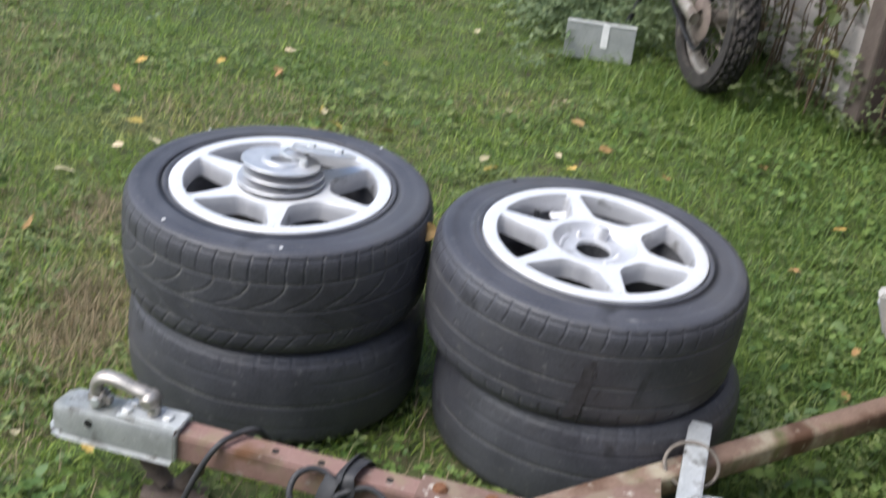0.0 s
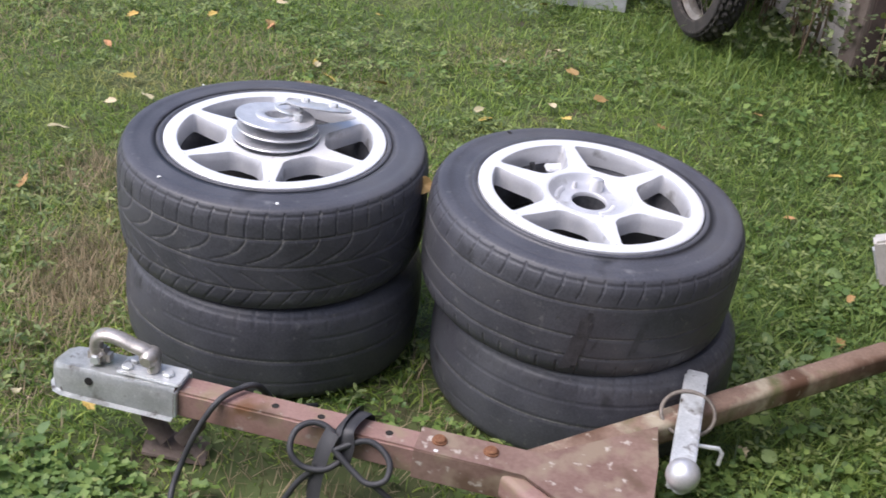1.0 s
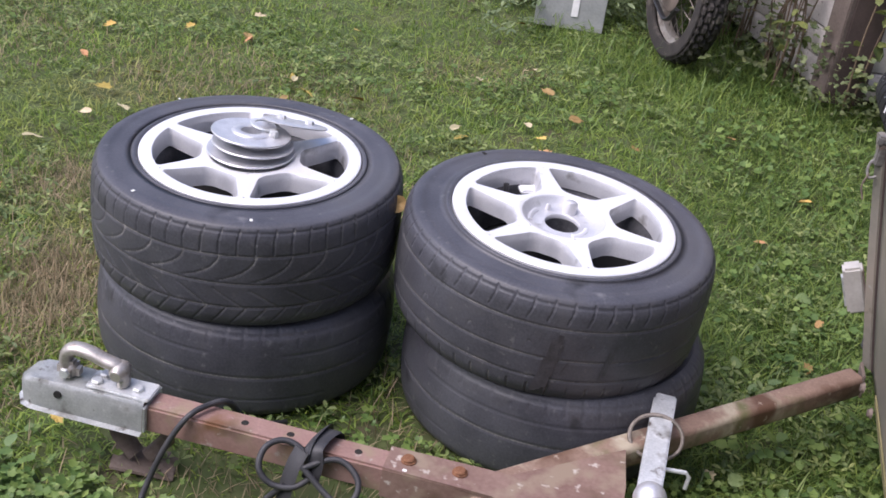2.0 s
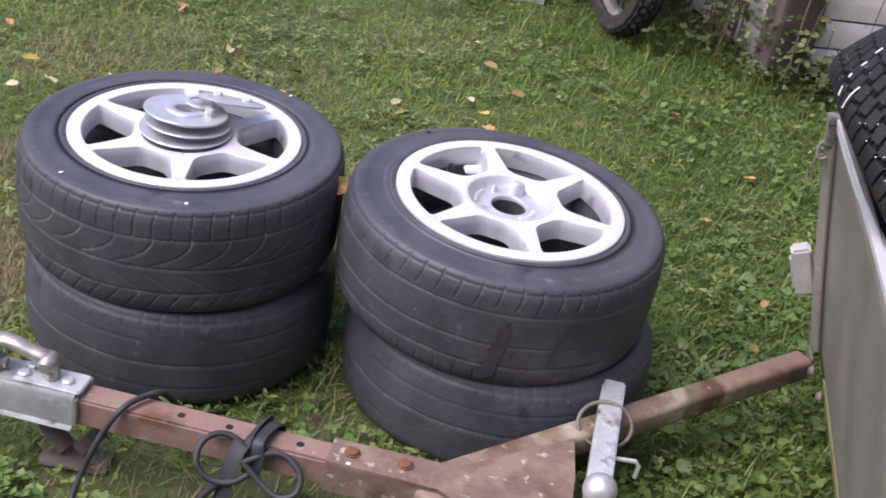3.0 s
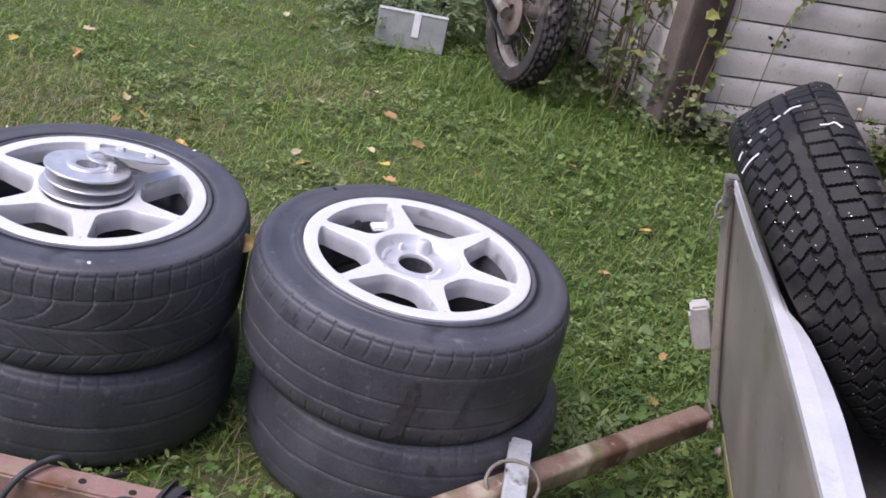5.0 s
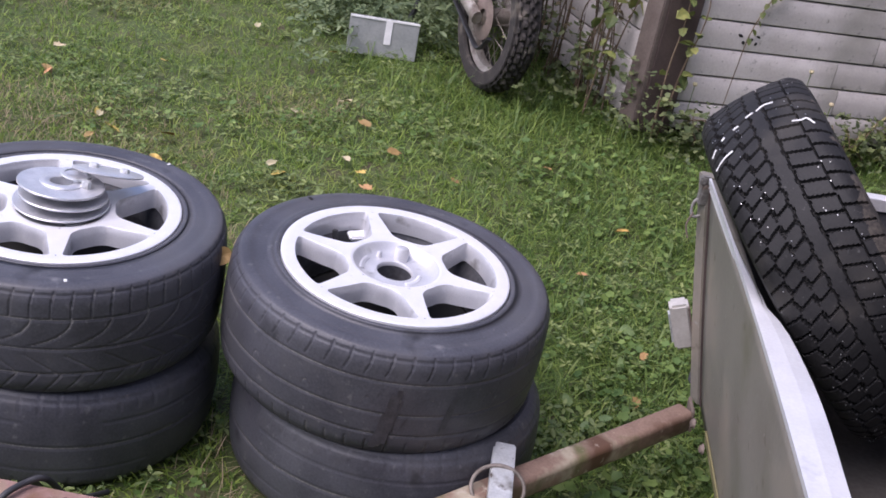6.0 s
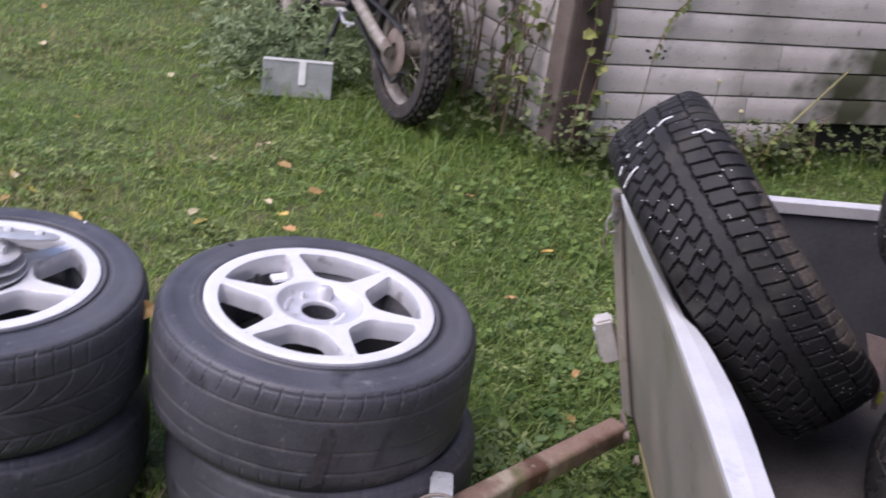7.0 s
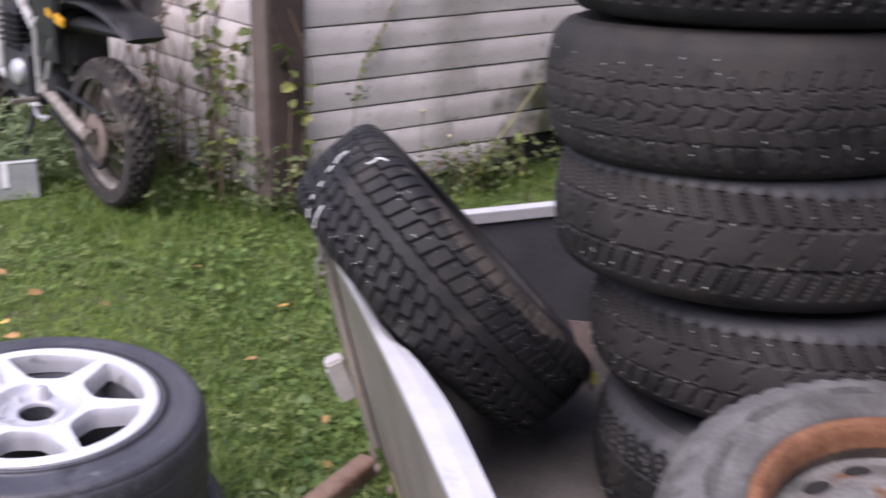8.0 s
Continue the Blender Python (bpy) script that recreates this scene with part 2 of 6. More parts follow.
M["orange_leaf"] = material("fallen orange leaf", (0.32, 0.175, 0.065), (0.42, 0.265, 0.11), 0.7, 0.0, 40, 200, 0.1, rand=0.3)
M["cream_leaf"] = material("fallen pale leaf", (0.44, 0.37, 0.22), (0.56, 0.48, 0.31), 0.7, 0.0, 40, 200, 0.1, rand=0.2)
M["stud"] = material("bright tyre stud", (0.50, 0.50, 0.50), (0.62, 0.62, 0.62), 0.3, 0.6, 30, 200, 0.0)
M["white_mark"] = material("white paint streak", (0.75, 0.75, 0.74), (0.85, 0.85, 0.84), 0.5, 0.0, 60, 300, 0.05)
M["yellow_plastic"] = material("yellow plastic", (0.6, 0.32, 0.02), (0.7, 0.4, 0.04), 0.4)
M["tag"] = material("yellow-green plastic", (0.30, 0.31, 0.05), (0.40, 0.40, 0.09), 0.5)
M["lit_wall"] = material("tan-pink of the lit trailer wall", (0.19, 0.145, 0.135), (0.27, 0.21, 0.195), 0.9)


# ---- building helpers ----
def thing(name, label, category, m=None, group="", kind=""):
    ob = new(name)
    ob.empty_display_size = 0.05
    if m is not None:
        ob.matrix_basis = m
    return tagged(ob, label, category, group, kind)


def part(name, bm, mat, parent=None, label="", smooth=True, m=None):
    """Links a bmesh, or a ready mesh, as one object under its thing."""
    if isinstance(bm, bpy.types.Mesh):
        me = bm
    else:
        me = bpy.data.meshes.new(name)
        bm.normal_update()
        bm.to_mesh(me)
        bm.free()
        if smooth:
            me.polygons.foreach_set("use_smooth", [True] * len(me.polygons))
            me.set_sharp_from_angle(angle=radians(38))
    if mat is not None and not me.materials:
        me.materials.append(mat)
    ob = new(name, me)
    if m is not None:
        ob.matrix_basis = m
    ob.parent = parent
    if label:
        ob["label"] = label
    return ob


def box(sx, sy, sz, bevel=0.003, at=(0, 0, 0), bm=None, seg=2):
    """A bevelled box centred at a place, added to bm when given."""
    b = bmesh.new()
    bmesh.ops.create_cube(b, size=1, matrix=Matrix.Translation(at) @ Matrix.Diagonal((sx, sy, sz, 1)))
    if bevel:
        bmesh.ops.bevel(b, geom=b.edges[:], offset=bevel, segments=seg, affect="EDGES")
    if bm is None:
        return b
    join(bm, b)
    return bm


def join(bm, other, m=None):
    me = bpy.data.meshes.new("tmp")
    other.to_mesh(me)
    other.free()
    if m is not None:
        me.transform(m)
    bm.from_mesh(me)
    bpy.data.meshes.remove(me)


def lathe(profile, seg=96, bm=None, closed=False):
    """Turns a profile of (radius, height) about z."""
    bm = bm or bmesh.new()
    rings = []
    for r, z in profile:
        rings.append([bm.verts.new((r * math.cos(2 * math.pi * k / seg), r * math.sin(2 * math.pi * k / seg), z)) for k in range(seg)])
    pairs = list(zip(rings, rings[1:])) + ([(rings[-1], rings[0])] if closed else [])
    for a, b in pairs:
        for k in range(seg):
            bm.faces.new((a[k], a[(k + 1) % seg], b[(k + 1) % seg], b[k]))
    return bm


def spline(points, steps=10):
    """A smooth line of points through the given ones."""
    p = [Vector(q) for q in points]
    p = [p[0] * 2 - p[1]] + p + [p[-1] * 2 - p[-2]]
    out = []
    for i in range(1, len(p) - 2):
        for k in range(steps):
            t = k / steps
            a, b, c, d = p[i - 1], p[i], p[i + 1], p[i + 2]
            out.append(0.5 * ((2 * b) + (c - a) * t + (2 * a - 5 * b + 4 * c - d) * t * t + (3 * b - a - 3 * c + d) * t ** 3))
    return out + [p[-2]]


def tube(points, radius, seg=10, bm=None, flat=1.0, taper=1.0):
    """A round or flattened tube along points."""
    bm = bm or bmesh.new()
    pts = [Vector(q) for q in points]
    rings, side = [], None
    for i, q in enumerate(pts):
        d = (pts[min(i + 1, len(pts) - 1)] - pts[max(i - 1, 0)]).normalized()
        if side is None:
            side = d.cross(Vector((0, 0, 1)))
            if side.length < 0.1:
                side = d.cross(Vector((0, 1, 0)))
        side = (side - d * side.dot(d)).normalized()
        up = side.cross(d)
        r = radius * (1 + (taper - 1) * i / max(1, len(pts) - 1))
        rings.append([bm.verts.new(q + side * (r * math.cos(2 * math.pi * k / seg)) + up * (r * flat * math.sin(2 * math.pi * k / seg))) for k in range(seg)])
    for a, b in zip(rings, rings[1:]):
        for k in range(seg):
            bm.faces.new((a[k], b[k], b[(k + 1) % seg], a[(k + 1) % seg]))
    bm.faces.new(rings[0])
    bm.faces.new(rings[-1][::-1])
    return bm


def prism(outline, z0, z1, bevel=0.0):
    """A plate from an outline in x and y."""
    bm = bmesh.new()
    low = [bm.verts.new((x, y, z0)) for x, y in outline]
    high = [bm.verts.new((x, y, z1)) for x, y in outline]
    bm.faces.new(low[::-1])
    bm.faces.new(high)
    for k in range(len(outline)):
        j = (k + 1) % len(outline)
        bm.faces.new((low[k], low[j], high[j], high[k]))
    if bevel:
        bmesh.ops.bevel(bm, geom=bm.edges[:], offset=bevel, segments=2, affect="EDGES")
    return bm


def mesh_from(name, verts, faces, smooth=True):
    me = bpy.data.meshes.new(name)
    me.from_pydata(verts, [], faces)
    if smooth:
        me.polygons.foreach_set("use_smooth", [True] * len(me.polygons))
    me.update()
    return me


# ---- tyres and wheels ----
def near(x, period, half):
    """Whether x lies within half of a multiple of period."""
    return abs((x + period / 2) % period - period / 2) < half


def tread_summer(u, v, half):
    """Groove depth of a worn road tyre: three rings, swooping side grooves and shoulder slots."""
    a = math.degrees(u / 0.295)
    step = 360 / 58
    d = 0.0
    if min(abs(v - c) for c in (-0.055, -0.007, 0.048)) < 0.0022:
        d = 0.0015
    if abs(v - 0.0915) < 0.0012:
        d = 0.0018
    if v > 0.050:
        bow = 0.6 * math.sin((0.098 - v) / 0.048 * math.pi) + 1.0 * (0.098 - v) / 0.048
        if near(a + 112.9 + bow, step, 0.27) and v < 0.096:
            d = max(d, 0.0021)
    elif v > -0.007:
        f = max(0.0, (0.048 - v) / 0.055)
        if near(a + 113.6 + 3.0 * f + 13.0 * f ** 2.6, 2 * step, 0.42 + 0.9 * f * f) and f < 0.93:
            d = max(d, 0.0012)
    elif v > -0.055:
        f = max(0.0, (-0.007 - v) / 0.048)
        if near(a + 108.0 - 15.0 * f ** 0.8, 2 * step, 0.55) and 0.25 < f < 0.98:
            d = max(d, 0.0012)
    elif near(a + 114.7 - 6.0 * (v + 0.055) / 0.04, step * 1.09, 0.34):
        d = max(d, 0.0016)
    return d


def tread_ribbed(u, v, half):
    """Groove depth of a worn rib tyre: three rings, faint strokes and hooked slots over the shoulders."""
    a = math.degrees(u / 0.295)
    step = 360 / 53
    d = 0.0
    if min(abs(v - c) for c in (-0.055, -0.012, 0.050)) < 0.0021:
        d = 0.0014
    if abs(v - 0.0905) < 0.0012:
        d = 0.0020
    if 0.060 < v < 0.097:
        f = (0.097 - v) / 0.037
        if near(a + 135.3 + 1.6 * f * f, step, 0.30 * (1.15 - 0.5 * f)):
            d = max(d, 0.0022)
    if -0.050 < v < 0.046:
        f = (0.046 - v) / 0.096
        if near(a + 12 * f + 2.0 * math.sin(a * 0.9), 3 * step, 0.20) and math.sin(a * 0.31 + 9 * f) > 0.35:
            d = max(d, 0.0010)
    if v < -0.068 and near(a + 3.0, step, 0.36):
        d = max(d, 0.0018)
    return d


def tread_plain(u, v, half):
    """Groove depth of a bald tyre: broken rings and slots at the shoulders."""
    a = math.degrees(u / 0.295)
    d = 0.0
    for c in (-0.05, 0.000, 0.046):
        if abs(v - c) < 0.0022 and math.sin(a * 0.032 + c * 90) + 0.6 * math.sin(a * 0.087 + c * 40) > -0.75:
            d = 0.0013
    if abs(v - 0.084) < 0.0012:
        d = 0.0020
    if v > 0.064 and near(a + 14 * v, 360 / 55, 0.30):
        d = max(d, 0.0020)
    if v < -0.066 and near(a - 9 * v, 360 / 60, 0.3):
        d = max(d, 0.0016)
    return d


def tread_winter(u, v, half):
    """Three columns of rhombic blocks on one side, a plain rib, then two columns of stepped oblong blocks."""
    a = math.degrees(u / 0.306)
    step = 360 / 68
    saw = 0.0020 * (abs(((a + 55.7) / step % 1) * 2 - 1) - 0.5) * 2
    if v < -0.006 + saw:
        column = 0 if v < -0.064 else 1 if v < -0.035 else 2
        slant = (60, 105, 95)[column]
        across = a + 62 + slant * (v + 0.035) + 0.45 * step * column
        f = across / step % 1
        if f < 0.13:
            return 0.0065
        for edge in (-0.064, -0.035):
            if abs(v - edge - 0.0075 * (f - 0.56)) < 0.0016:
                return 0.0065
        if abs(v + 0.008 - saw) < 0.0016:
            return 0.0055
    elif v > 0.016 + saw * 0.6:
        if abs(v - 0.018 - saw * 0.6) < 0.0014 or (abs(v - 0.058) < 0.0014 and not near(a + 50.5, 2 * step, 1.2)):
            return 0.0060
        if near(a + 58.4 - 60 * v + (0.0 if v < 0.058 else 1.8), step, 0.36):
            return 0.0065
    return 0.0


def tread_lug(u, v, half):
    """A winter pattern with slanted lugs over both shoulders and a broken middle rib."""
    d = 0.0
    w = abs(v)
    if w > 0.030:
        if (u + (0.5 if v > 0 else -0.45) * v) % 0.031 < 0.0080 and w < 0.074:
            d = 0.0052
    elif 0.006 < w < 0.024 and (u - 0.8 * v + (0.017 if v > 0 else 0.0)) % 0.062 < 0.0060:
        d = 0.0040
    if abs(w - 0.031) < 0.0024 and (u / 0.031) % 1 < 0.62:
        d = max(d, 0.0045)
    return d


def tread_worn(u, v, half):
    """A worn winter pattern: broken zigzag rings, short slanted cuts between them and slots over one shoulder."""
    for c in (-0.050, -0.024, 0.002, 0.028):
        zig = 0.0028 * (abs((u / 0.036 + c * 9) % 1 * 2 - 1) - 0.5) * 2
        if abs(v - c - zig) < 0.0016 and (u / 0.036 + c * 31) % 1 < 0.66 + 0.16 * math.sin(u * 11 + c * 90):
            return 0.0032
    if v < -0.050:
        return 0.0036 if v > -0.086 and (u + 0.25 * v) % 0.031 < 0.0058 else 0.0
    band = int((v + 0.050) / 0.026)
    if v < 0.052 and (u + (0.55, -0.7, 0.6, -0.35)[min(band, 3)] * v + 0.013 * band) % 0.036 < 0.0044 * (0.75 + 0.35 * math.sin(u * 7 + band * 2)):
        return 0.0030
    return 0.0


def tyre_mesh(name, R, bead, W, tread, around, across, skin, groove, crown=0.006, shoulder=0.020, worn=1.0, flat=False, dusty=0, lift=0.0, scallop=0.0):
    """Carcass with two sidewalls and a grooved tread, axis z, centred."""
    half = W * 0.47
    side = [(bead, W * 0.36), (bead + 0.002, W * (0.49 + lift)), (bead + 0.008, W * (0.502 + lift)), (bead + 0.014, W * (0.492 + lift)), (bead + 0.15 * (R - bead), W * (0.494 + 0.6 * lift)), (bead + 0.30 * (R - bead), W * 0.499), (bead + 0.46 * (R - bead), W * 0.50),
            (bead + 0.60 * (R - bead), W * 0.496), (bead + 0.62 * (R - bead), W * 0.500), (R - shoulder, W * 0.484), (R - shoulder * 0.80, W * 0.478)]
    vs = np.linspace(half, -half, across)
    low = [(r, -z) for r, z in side[::-1]]
    inner = [(bead + 0.004, -W * 0.33), (bead + 0.06, -W * 0.40), (R - 0.02, -W * 0.36), (R - 0.016, W * 0.36), (bead + 0.06, W * 0.40), (bead + 0.004, W * 0.33)]
    verts, faces = [], []
    deep = np.zeros((around, across))
    cols = len(side) + across + len(low) + len(inner)
    C = 2 * math.pi * R
    for k in range(around):
        a = 2 * math.pi * k / around
        ca, sa = math.cos(a), math.sin(a)
        u = C * k / around
        ring = list(side)
        for i, v in enumerate(vs):
            deep[k, i] = tread(u, v, half)
            e = max(0.0, (abs(v) / half - 0.72) / 0.28)
            ring.append((R - crown * (v / half) ** 2 - (shoulder * 0.72 - crown) * e ** 2.2 - worn * deep[k, i], v))
        ring += low
        ring += inner
        verts += [(r * ca, r * sa, z) for r, z in ring]
    for k in range(around):
        j = (k + 1) % around
        for i in range(cols):
            n = (i + 1) % cols
            faces.append((k * cols + i, k * cols + n, j * cols + n, j * cols + i))
    me = mesh_from(name, verts, faces)
    me.materials.append(skin)
    me.materials.append(groove)
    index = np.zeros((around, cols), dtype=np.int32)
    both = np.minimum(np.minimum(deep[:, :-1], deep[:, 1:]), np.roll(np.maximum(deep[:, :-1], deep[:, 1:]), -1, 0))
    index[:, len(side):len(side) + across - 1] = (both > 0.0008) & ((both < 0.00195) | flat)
    # only the upper sidewall and shoulder are lighter, with a scalloped edge
    if scallop:
        me.materials.append(M["rubber_side"])
        for k in range(around):
            reach = 2 + 4 * abs(math.sin(math.pi * C * k / around / scallop)) ** 0.6 + noise.noise(Vector((k * 0.05, 3, 0)))
            index[k, :len(side) + int(reach * across / 48)] = 2
    if dusty:
        me.materials.append(M["shoulder_dust"])
        for k in range(around):
            q = (360 * k / around + 180) % 360 - 180
            reach = 9 * min(1, max(0, (q + 48) / 18)) * min(1, max(0, (24 - q) / 18)) + 3 * noise.noise(Vector((q * 0.4, 0, 0))) + 2 * noise.noise(Vector((q * 0.07, 4, 0)))
            if reach > 1:
                index[k, len(side) - 3:len(side) + min(8, int(reach))] = 2
    me.polygons.foreach_set("material_index", index.ravel())
    if flat:
        me.set_sharp_from_angle(angle=radians(32))
    return me


def loft_opening(bm, R_in, R_out, half_angle, centre_angle, height, edge):
    """One sixth of a six-spoke wheel face: a sector with a rounded opening, its walls going down."""
    n = 144
    mid = 0.5 * (R_in + R_out) + 0.012
    def sector(phi):
        """Distance from the middle of the opening to the sector's border."""
        d = Vector((math.cos(phi), math.sin(phi)))
        lo, hi = 0.0, 0.4
        for _ in range(18):
            t = 0.5 * (lo + hi)
            x, y = mid + d.x * t, d.y * t
            r, a = math.hypot(x, y), math.atan2(y, x)
            if R_in < r < R_out and abs(a) < half_angle and x > 0:
                lo = t
            else:
                hi = t
        return lo
    def opening(phi):
        d = Vector((math.cos(phi), math.sin(phi)))
        lo, hi = 0.0, 0.4
        r0, r1 = R_in + 0.009, R_out - 0.0012
        def inside(x, y):
            r = math.hypot(x, y)
            a = abs(math.atan2(y, x))
            f = (r - R_in) / (R_out - R_in)
            ro = 0.019 - 0.012 * f
            # spokes narrow outwards: the side line runs from the hub to the lip
            w0, w1 = 0.0235, 0.0100
            gap = r * math.sin(max(0.0, half_angle - a)) - (w0 + (w1 - w0) * f)
            e = [min(gap, ro) / ro, min(r - r0, ro) / ro, min(r1 - r, ro) / ro]
            if min(e) < 0:
                return False
            return sum((1 - q) ** 2 for q in e) < 1.0
        for _ in range(18):
            t = 0.5 * (lo + hi)
            if inside(mid + d.x * t, d.y * t):
                lo = t
            else:
                hi = t
        return lo
    rot = Matrix.Rotation(centre_angle, 3, "Z")
    loops = [[] for _ in range(6)]
    turns = [2 * math.pi * (k + 0.5) / n for k in range(n)]
    for k in range(n):
        phi = turns[k]
        A, B = sector(phi), opening(phi)
        for q, (t, down) in enumerate(((A, 0), (0.5 * (A + B + 0.003), 0), (B + 0.0012, 0), (B + 0.0002, -0.0010), (B * 0.975 - 0.0008, -0.45 * edge), (B * 0.945 - 0.0012, -edge))):
            x, y = mid + math.cos(phi) * t, math.sin(phi) * t
            r = math.hypot(x, y)
            loops[q].append(bm.verts.new(rot @ Vector((x, y, height(r) + down))))
    for a, b in zip(loops, loops[1:]):
        for k in range(n):
            j = (k + 1) % n
            bm.faces.new((a[k], a[j], b[j], b[k]))


def alloy_face():
    """The cast face: lip, six tapering spokes and a hub with its bore."""
    def height(r):
        f = min(1.0, max(0.0, (r - 0.06) / 0.13))
        return 0.0005 - 0.0012 * math.sin(math.pi * f) + 0.003 * f
    bm = bmesh.new()
    for k in range(6):
        loft_opening(bm, 0.084, 0.184, math.pi / 6, 2 * math.pi * k / 6 + math.pi / 6, height, 0.036)
    lip = [(0.184, height(0.184)), (0.1870, height(0.184) + 0.0002), (0.2050, 0.0040), (0.2068, 0.0038), (0.2082, 0.0026), (0.2086, -0.003), (0.2086, -0.012)]
    lathe(lip, 96, bm)
    lathe([(0.1826, height(0.184) - 0.0022), (0.1865, height(0.184) - 0.0022)], 96, bm)
    lathe([(0.0820, height(0.084) - 0.0022), (0.0900, height(0.0900) - 0.0022)], 72, bm)
    h = height(0.084)
    hub = [(0.084, h), (0.0790, h - 0.0004), (0.0760, h - 0.0030), (0.0700, h - 0.0110), (0.0620, h - 0.0170), (0.0420, h - 0.0185), (0.0370, h - 0.0165), (0.0335, h - 0.0165), (0.0318, h - 0.019), (0.0316, h - 0.024)]
    lathe(hub, 72, bm)
    bmesh.ops.remove_doubles(bm, verts=bm.verts, dist=0.0006)
    bmesh.ops.recalc_face_normals(bm, faces=bm.faces)
    # pocket walls and hub recess take the copy darkened for shade
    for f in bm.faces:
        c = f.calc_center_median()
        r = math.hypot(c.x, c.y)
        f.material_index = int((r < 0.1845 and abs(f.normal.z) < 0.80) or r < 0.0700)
    return bm


def alloy_wheel(m, label, tread_me, hub_parts=True, sunk=0.090):
    t = thing("wheel", label, "car wheel", m, "stacked car wheels")
    part("tyre", tread_me, M["rubber"], t)
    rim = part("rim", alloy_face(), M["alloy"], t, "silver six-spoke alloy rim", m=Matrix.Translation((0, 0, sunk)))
    rim.data.materials.append(M["alloy_shaded"])
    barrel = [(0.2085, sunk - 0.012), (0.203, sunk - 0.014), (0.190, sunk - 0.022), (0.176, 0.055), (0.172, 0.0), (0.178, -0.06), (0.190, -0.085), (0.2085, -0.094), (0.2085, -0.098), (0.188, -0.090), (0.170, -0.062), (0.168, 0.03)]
    part("rim_barrel", lathe(barrel, 64), M["alloy_inner"], t, "inner barrel with shade in its colour")
    if hub_parts:
        z = sunk - 0.0190
        # boss, pin and first web also use the alloy copy darkened for shade
        boss = lathe([(0.0001, 0.025), (0.0085, 0.025), (0.0120, 0.0225), (0.0132, 0.018), (0.0140, -0.006)], 32)
        part("boss", boss, M["alloy_shaded"], t, "rounded cast boss", m=pose(0, 0, z, 0, 0, 32) @ pose(0.0515, 0, 0, 0, 14, 0))
        part("locating_pin", lathe([(0.0001, 0.013), (0.0028, 0.013), (0.0042, 0.011), (0.0046, 0.002), (0.008, -0.002)], 16), M["alloy_shaded"], t, "small locating pin", m=pose(0, 0, z, 0, 0, 77) @ pose(0.055, 0, 0))
        part("hub_web", tube([(0.0610 * math.cos(q), 0.0610 * math.sin(q), 0) for q in np.linspace(1.75, 2.5, 12)], 0.0060, 8), M["alloy_shaded"], t, m=pose(0, 0, z))
        part("hub_web", tube([(0.0450 * math.cos(q), 0.0450 * math.sin(q), 0) for q in np.linspace(-1.9, -0.9, 12)], 0.0045, 8), M["alloy"], t, m=pose(0, 0, z + 0.001))
        part("bore", lathe([(0.0316, 0.026), (0.0312, 0.0), (0.0001, 0)], 40), M["alloy_inner"], t, "hub bore with shade in its colour", m=pose(0, 0, sunk - 0.050))
        part("valve", tube([(0.150, 0, -0.012), (0.162, 0, 0.006), (0.166, 0, 0.022)], 0.0055, 10), M["black_plastic"], t, "black rubber valve stem", m=pose(0, 0, 0.066, 0, 0, 88))
        weight = box(0.024, 0.050, 0.010, 0.003)
        part("balance_weight", weight, M["alloy"], t, "bright flat plate inside the rim", m=pose(0, 0, 0.072, 0, 0, 68) @ pose(0.160, 0, 0, 0, -12, 0))
        # added disc, near-black for the shade deep in the barrel
        part("barrel_shade", lathe([(0.0001, 0), (0.168, 0), (0.170, 0.012)], 48), M["dark"], t, "added dark disc for shade inside the barrel", m=pose(0, 0, -0.01))
    return t


def sidewall_marks(parent, turn, first, last, count, r):
    """Worn raised lettering on the sidewall, as short bars."""
    rnd = random.Random(count)
    for k in range(count):
        a = radians(first + (last - first) * (k + 0.2 * rnd.random()) / count - turn)
        b = box(rnd.uniform(0.010, 0.014), rnd.uniform(0.0026, 0.0050), 0.0014, 0.0005, seg=1)
        part("raised_mark", b, M["rubber_worn"], parent, "worn raised sidewall marking", m=pose(r * math.cos(a), r * math.sin(a), 0.1030, 0, 0, math.degrees(a) + rnd.uniform(-12, 12)))


def dot_mark(parent, r, a, z, s=0.004, mat="white_mark", what="white speck"):
    b = box(s * 1.4, s, 0.0015, 0.0005)
    part(what.replace(" ", "_"), b, M[mat], parent, what, m=pose(r * math.cos(a), r * math.sin(a), z, 0, 0, math.degrees(a)))


road_me = tyre_mesh("road_tyre", 0.295, 0.208, 0.208, tread_summer, 1060, 86, M["rubber"], M["groove_dust"], shoulder=0.018, lift=0.004)
ribbed_me = tyre_mesh("ribbed_tyre", 0.295, 0.208, 0.208, tread_ribbed, 960, 84, M["rubber"], M["groove_dust"], shoulder=0.020, lift=0.018)
plain_me = tyre_mesh("plain_tyre", 0.293, 0.208, 0.206, tread_plain, 500, 62, M["rubber"], M["groove_dust"], crown=0.010, shoulder=0.030)
STACKS = (((-0.522, 1.672), (0.6, -1.8), 41), ((0.073, 1.640), (2.5, -0.5), 46))
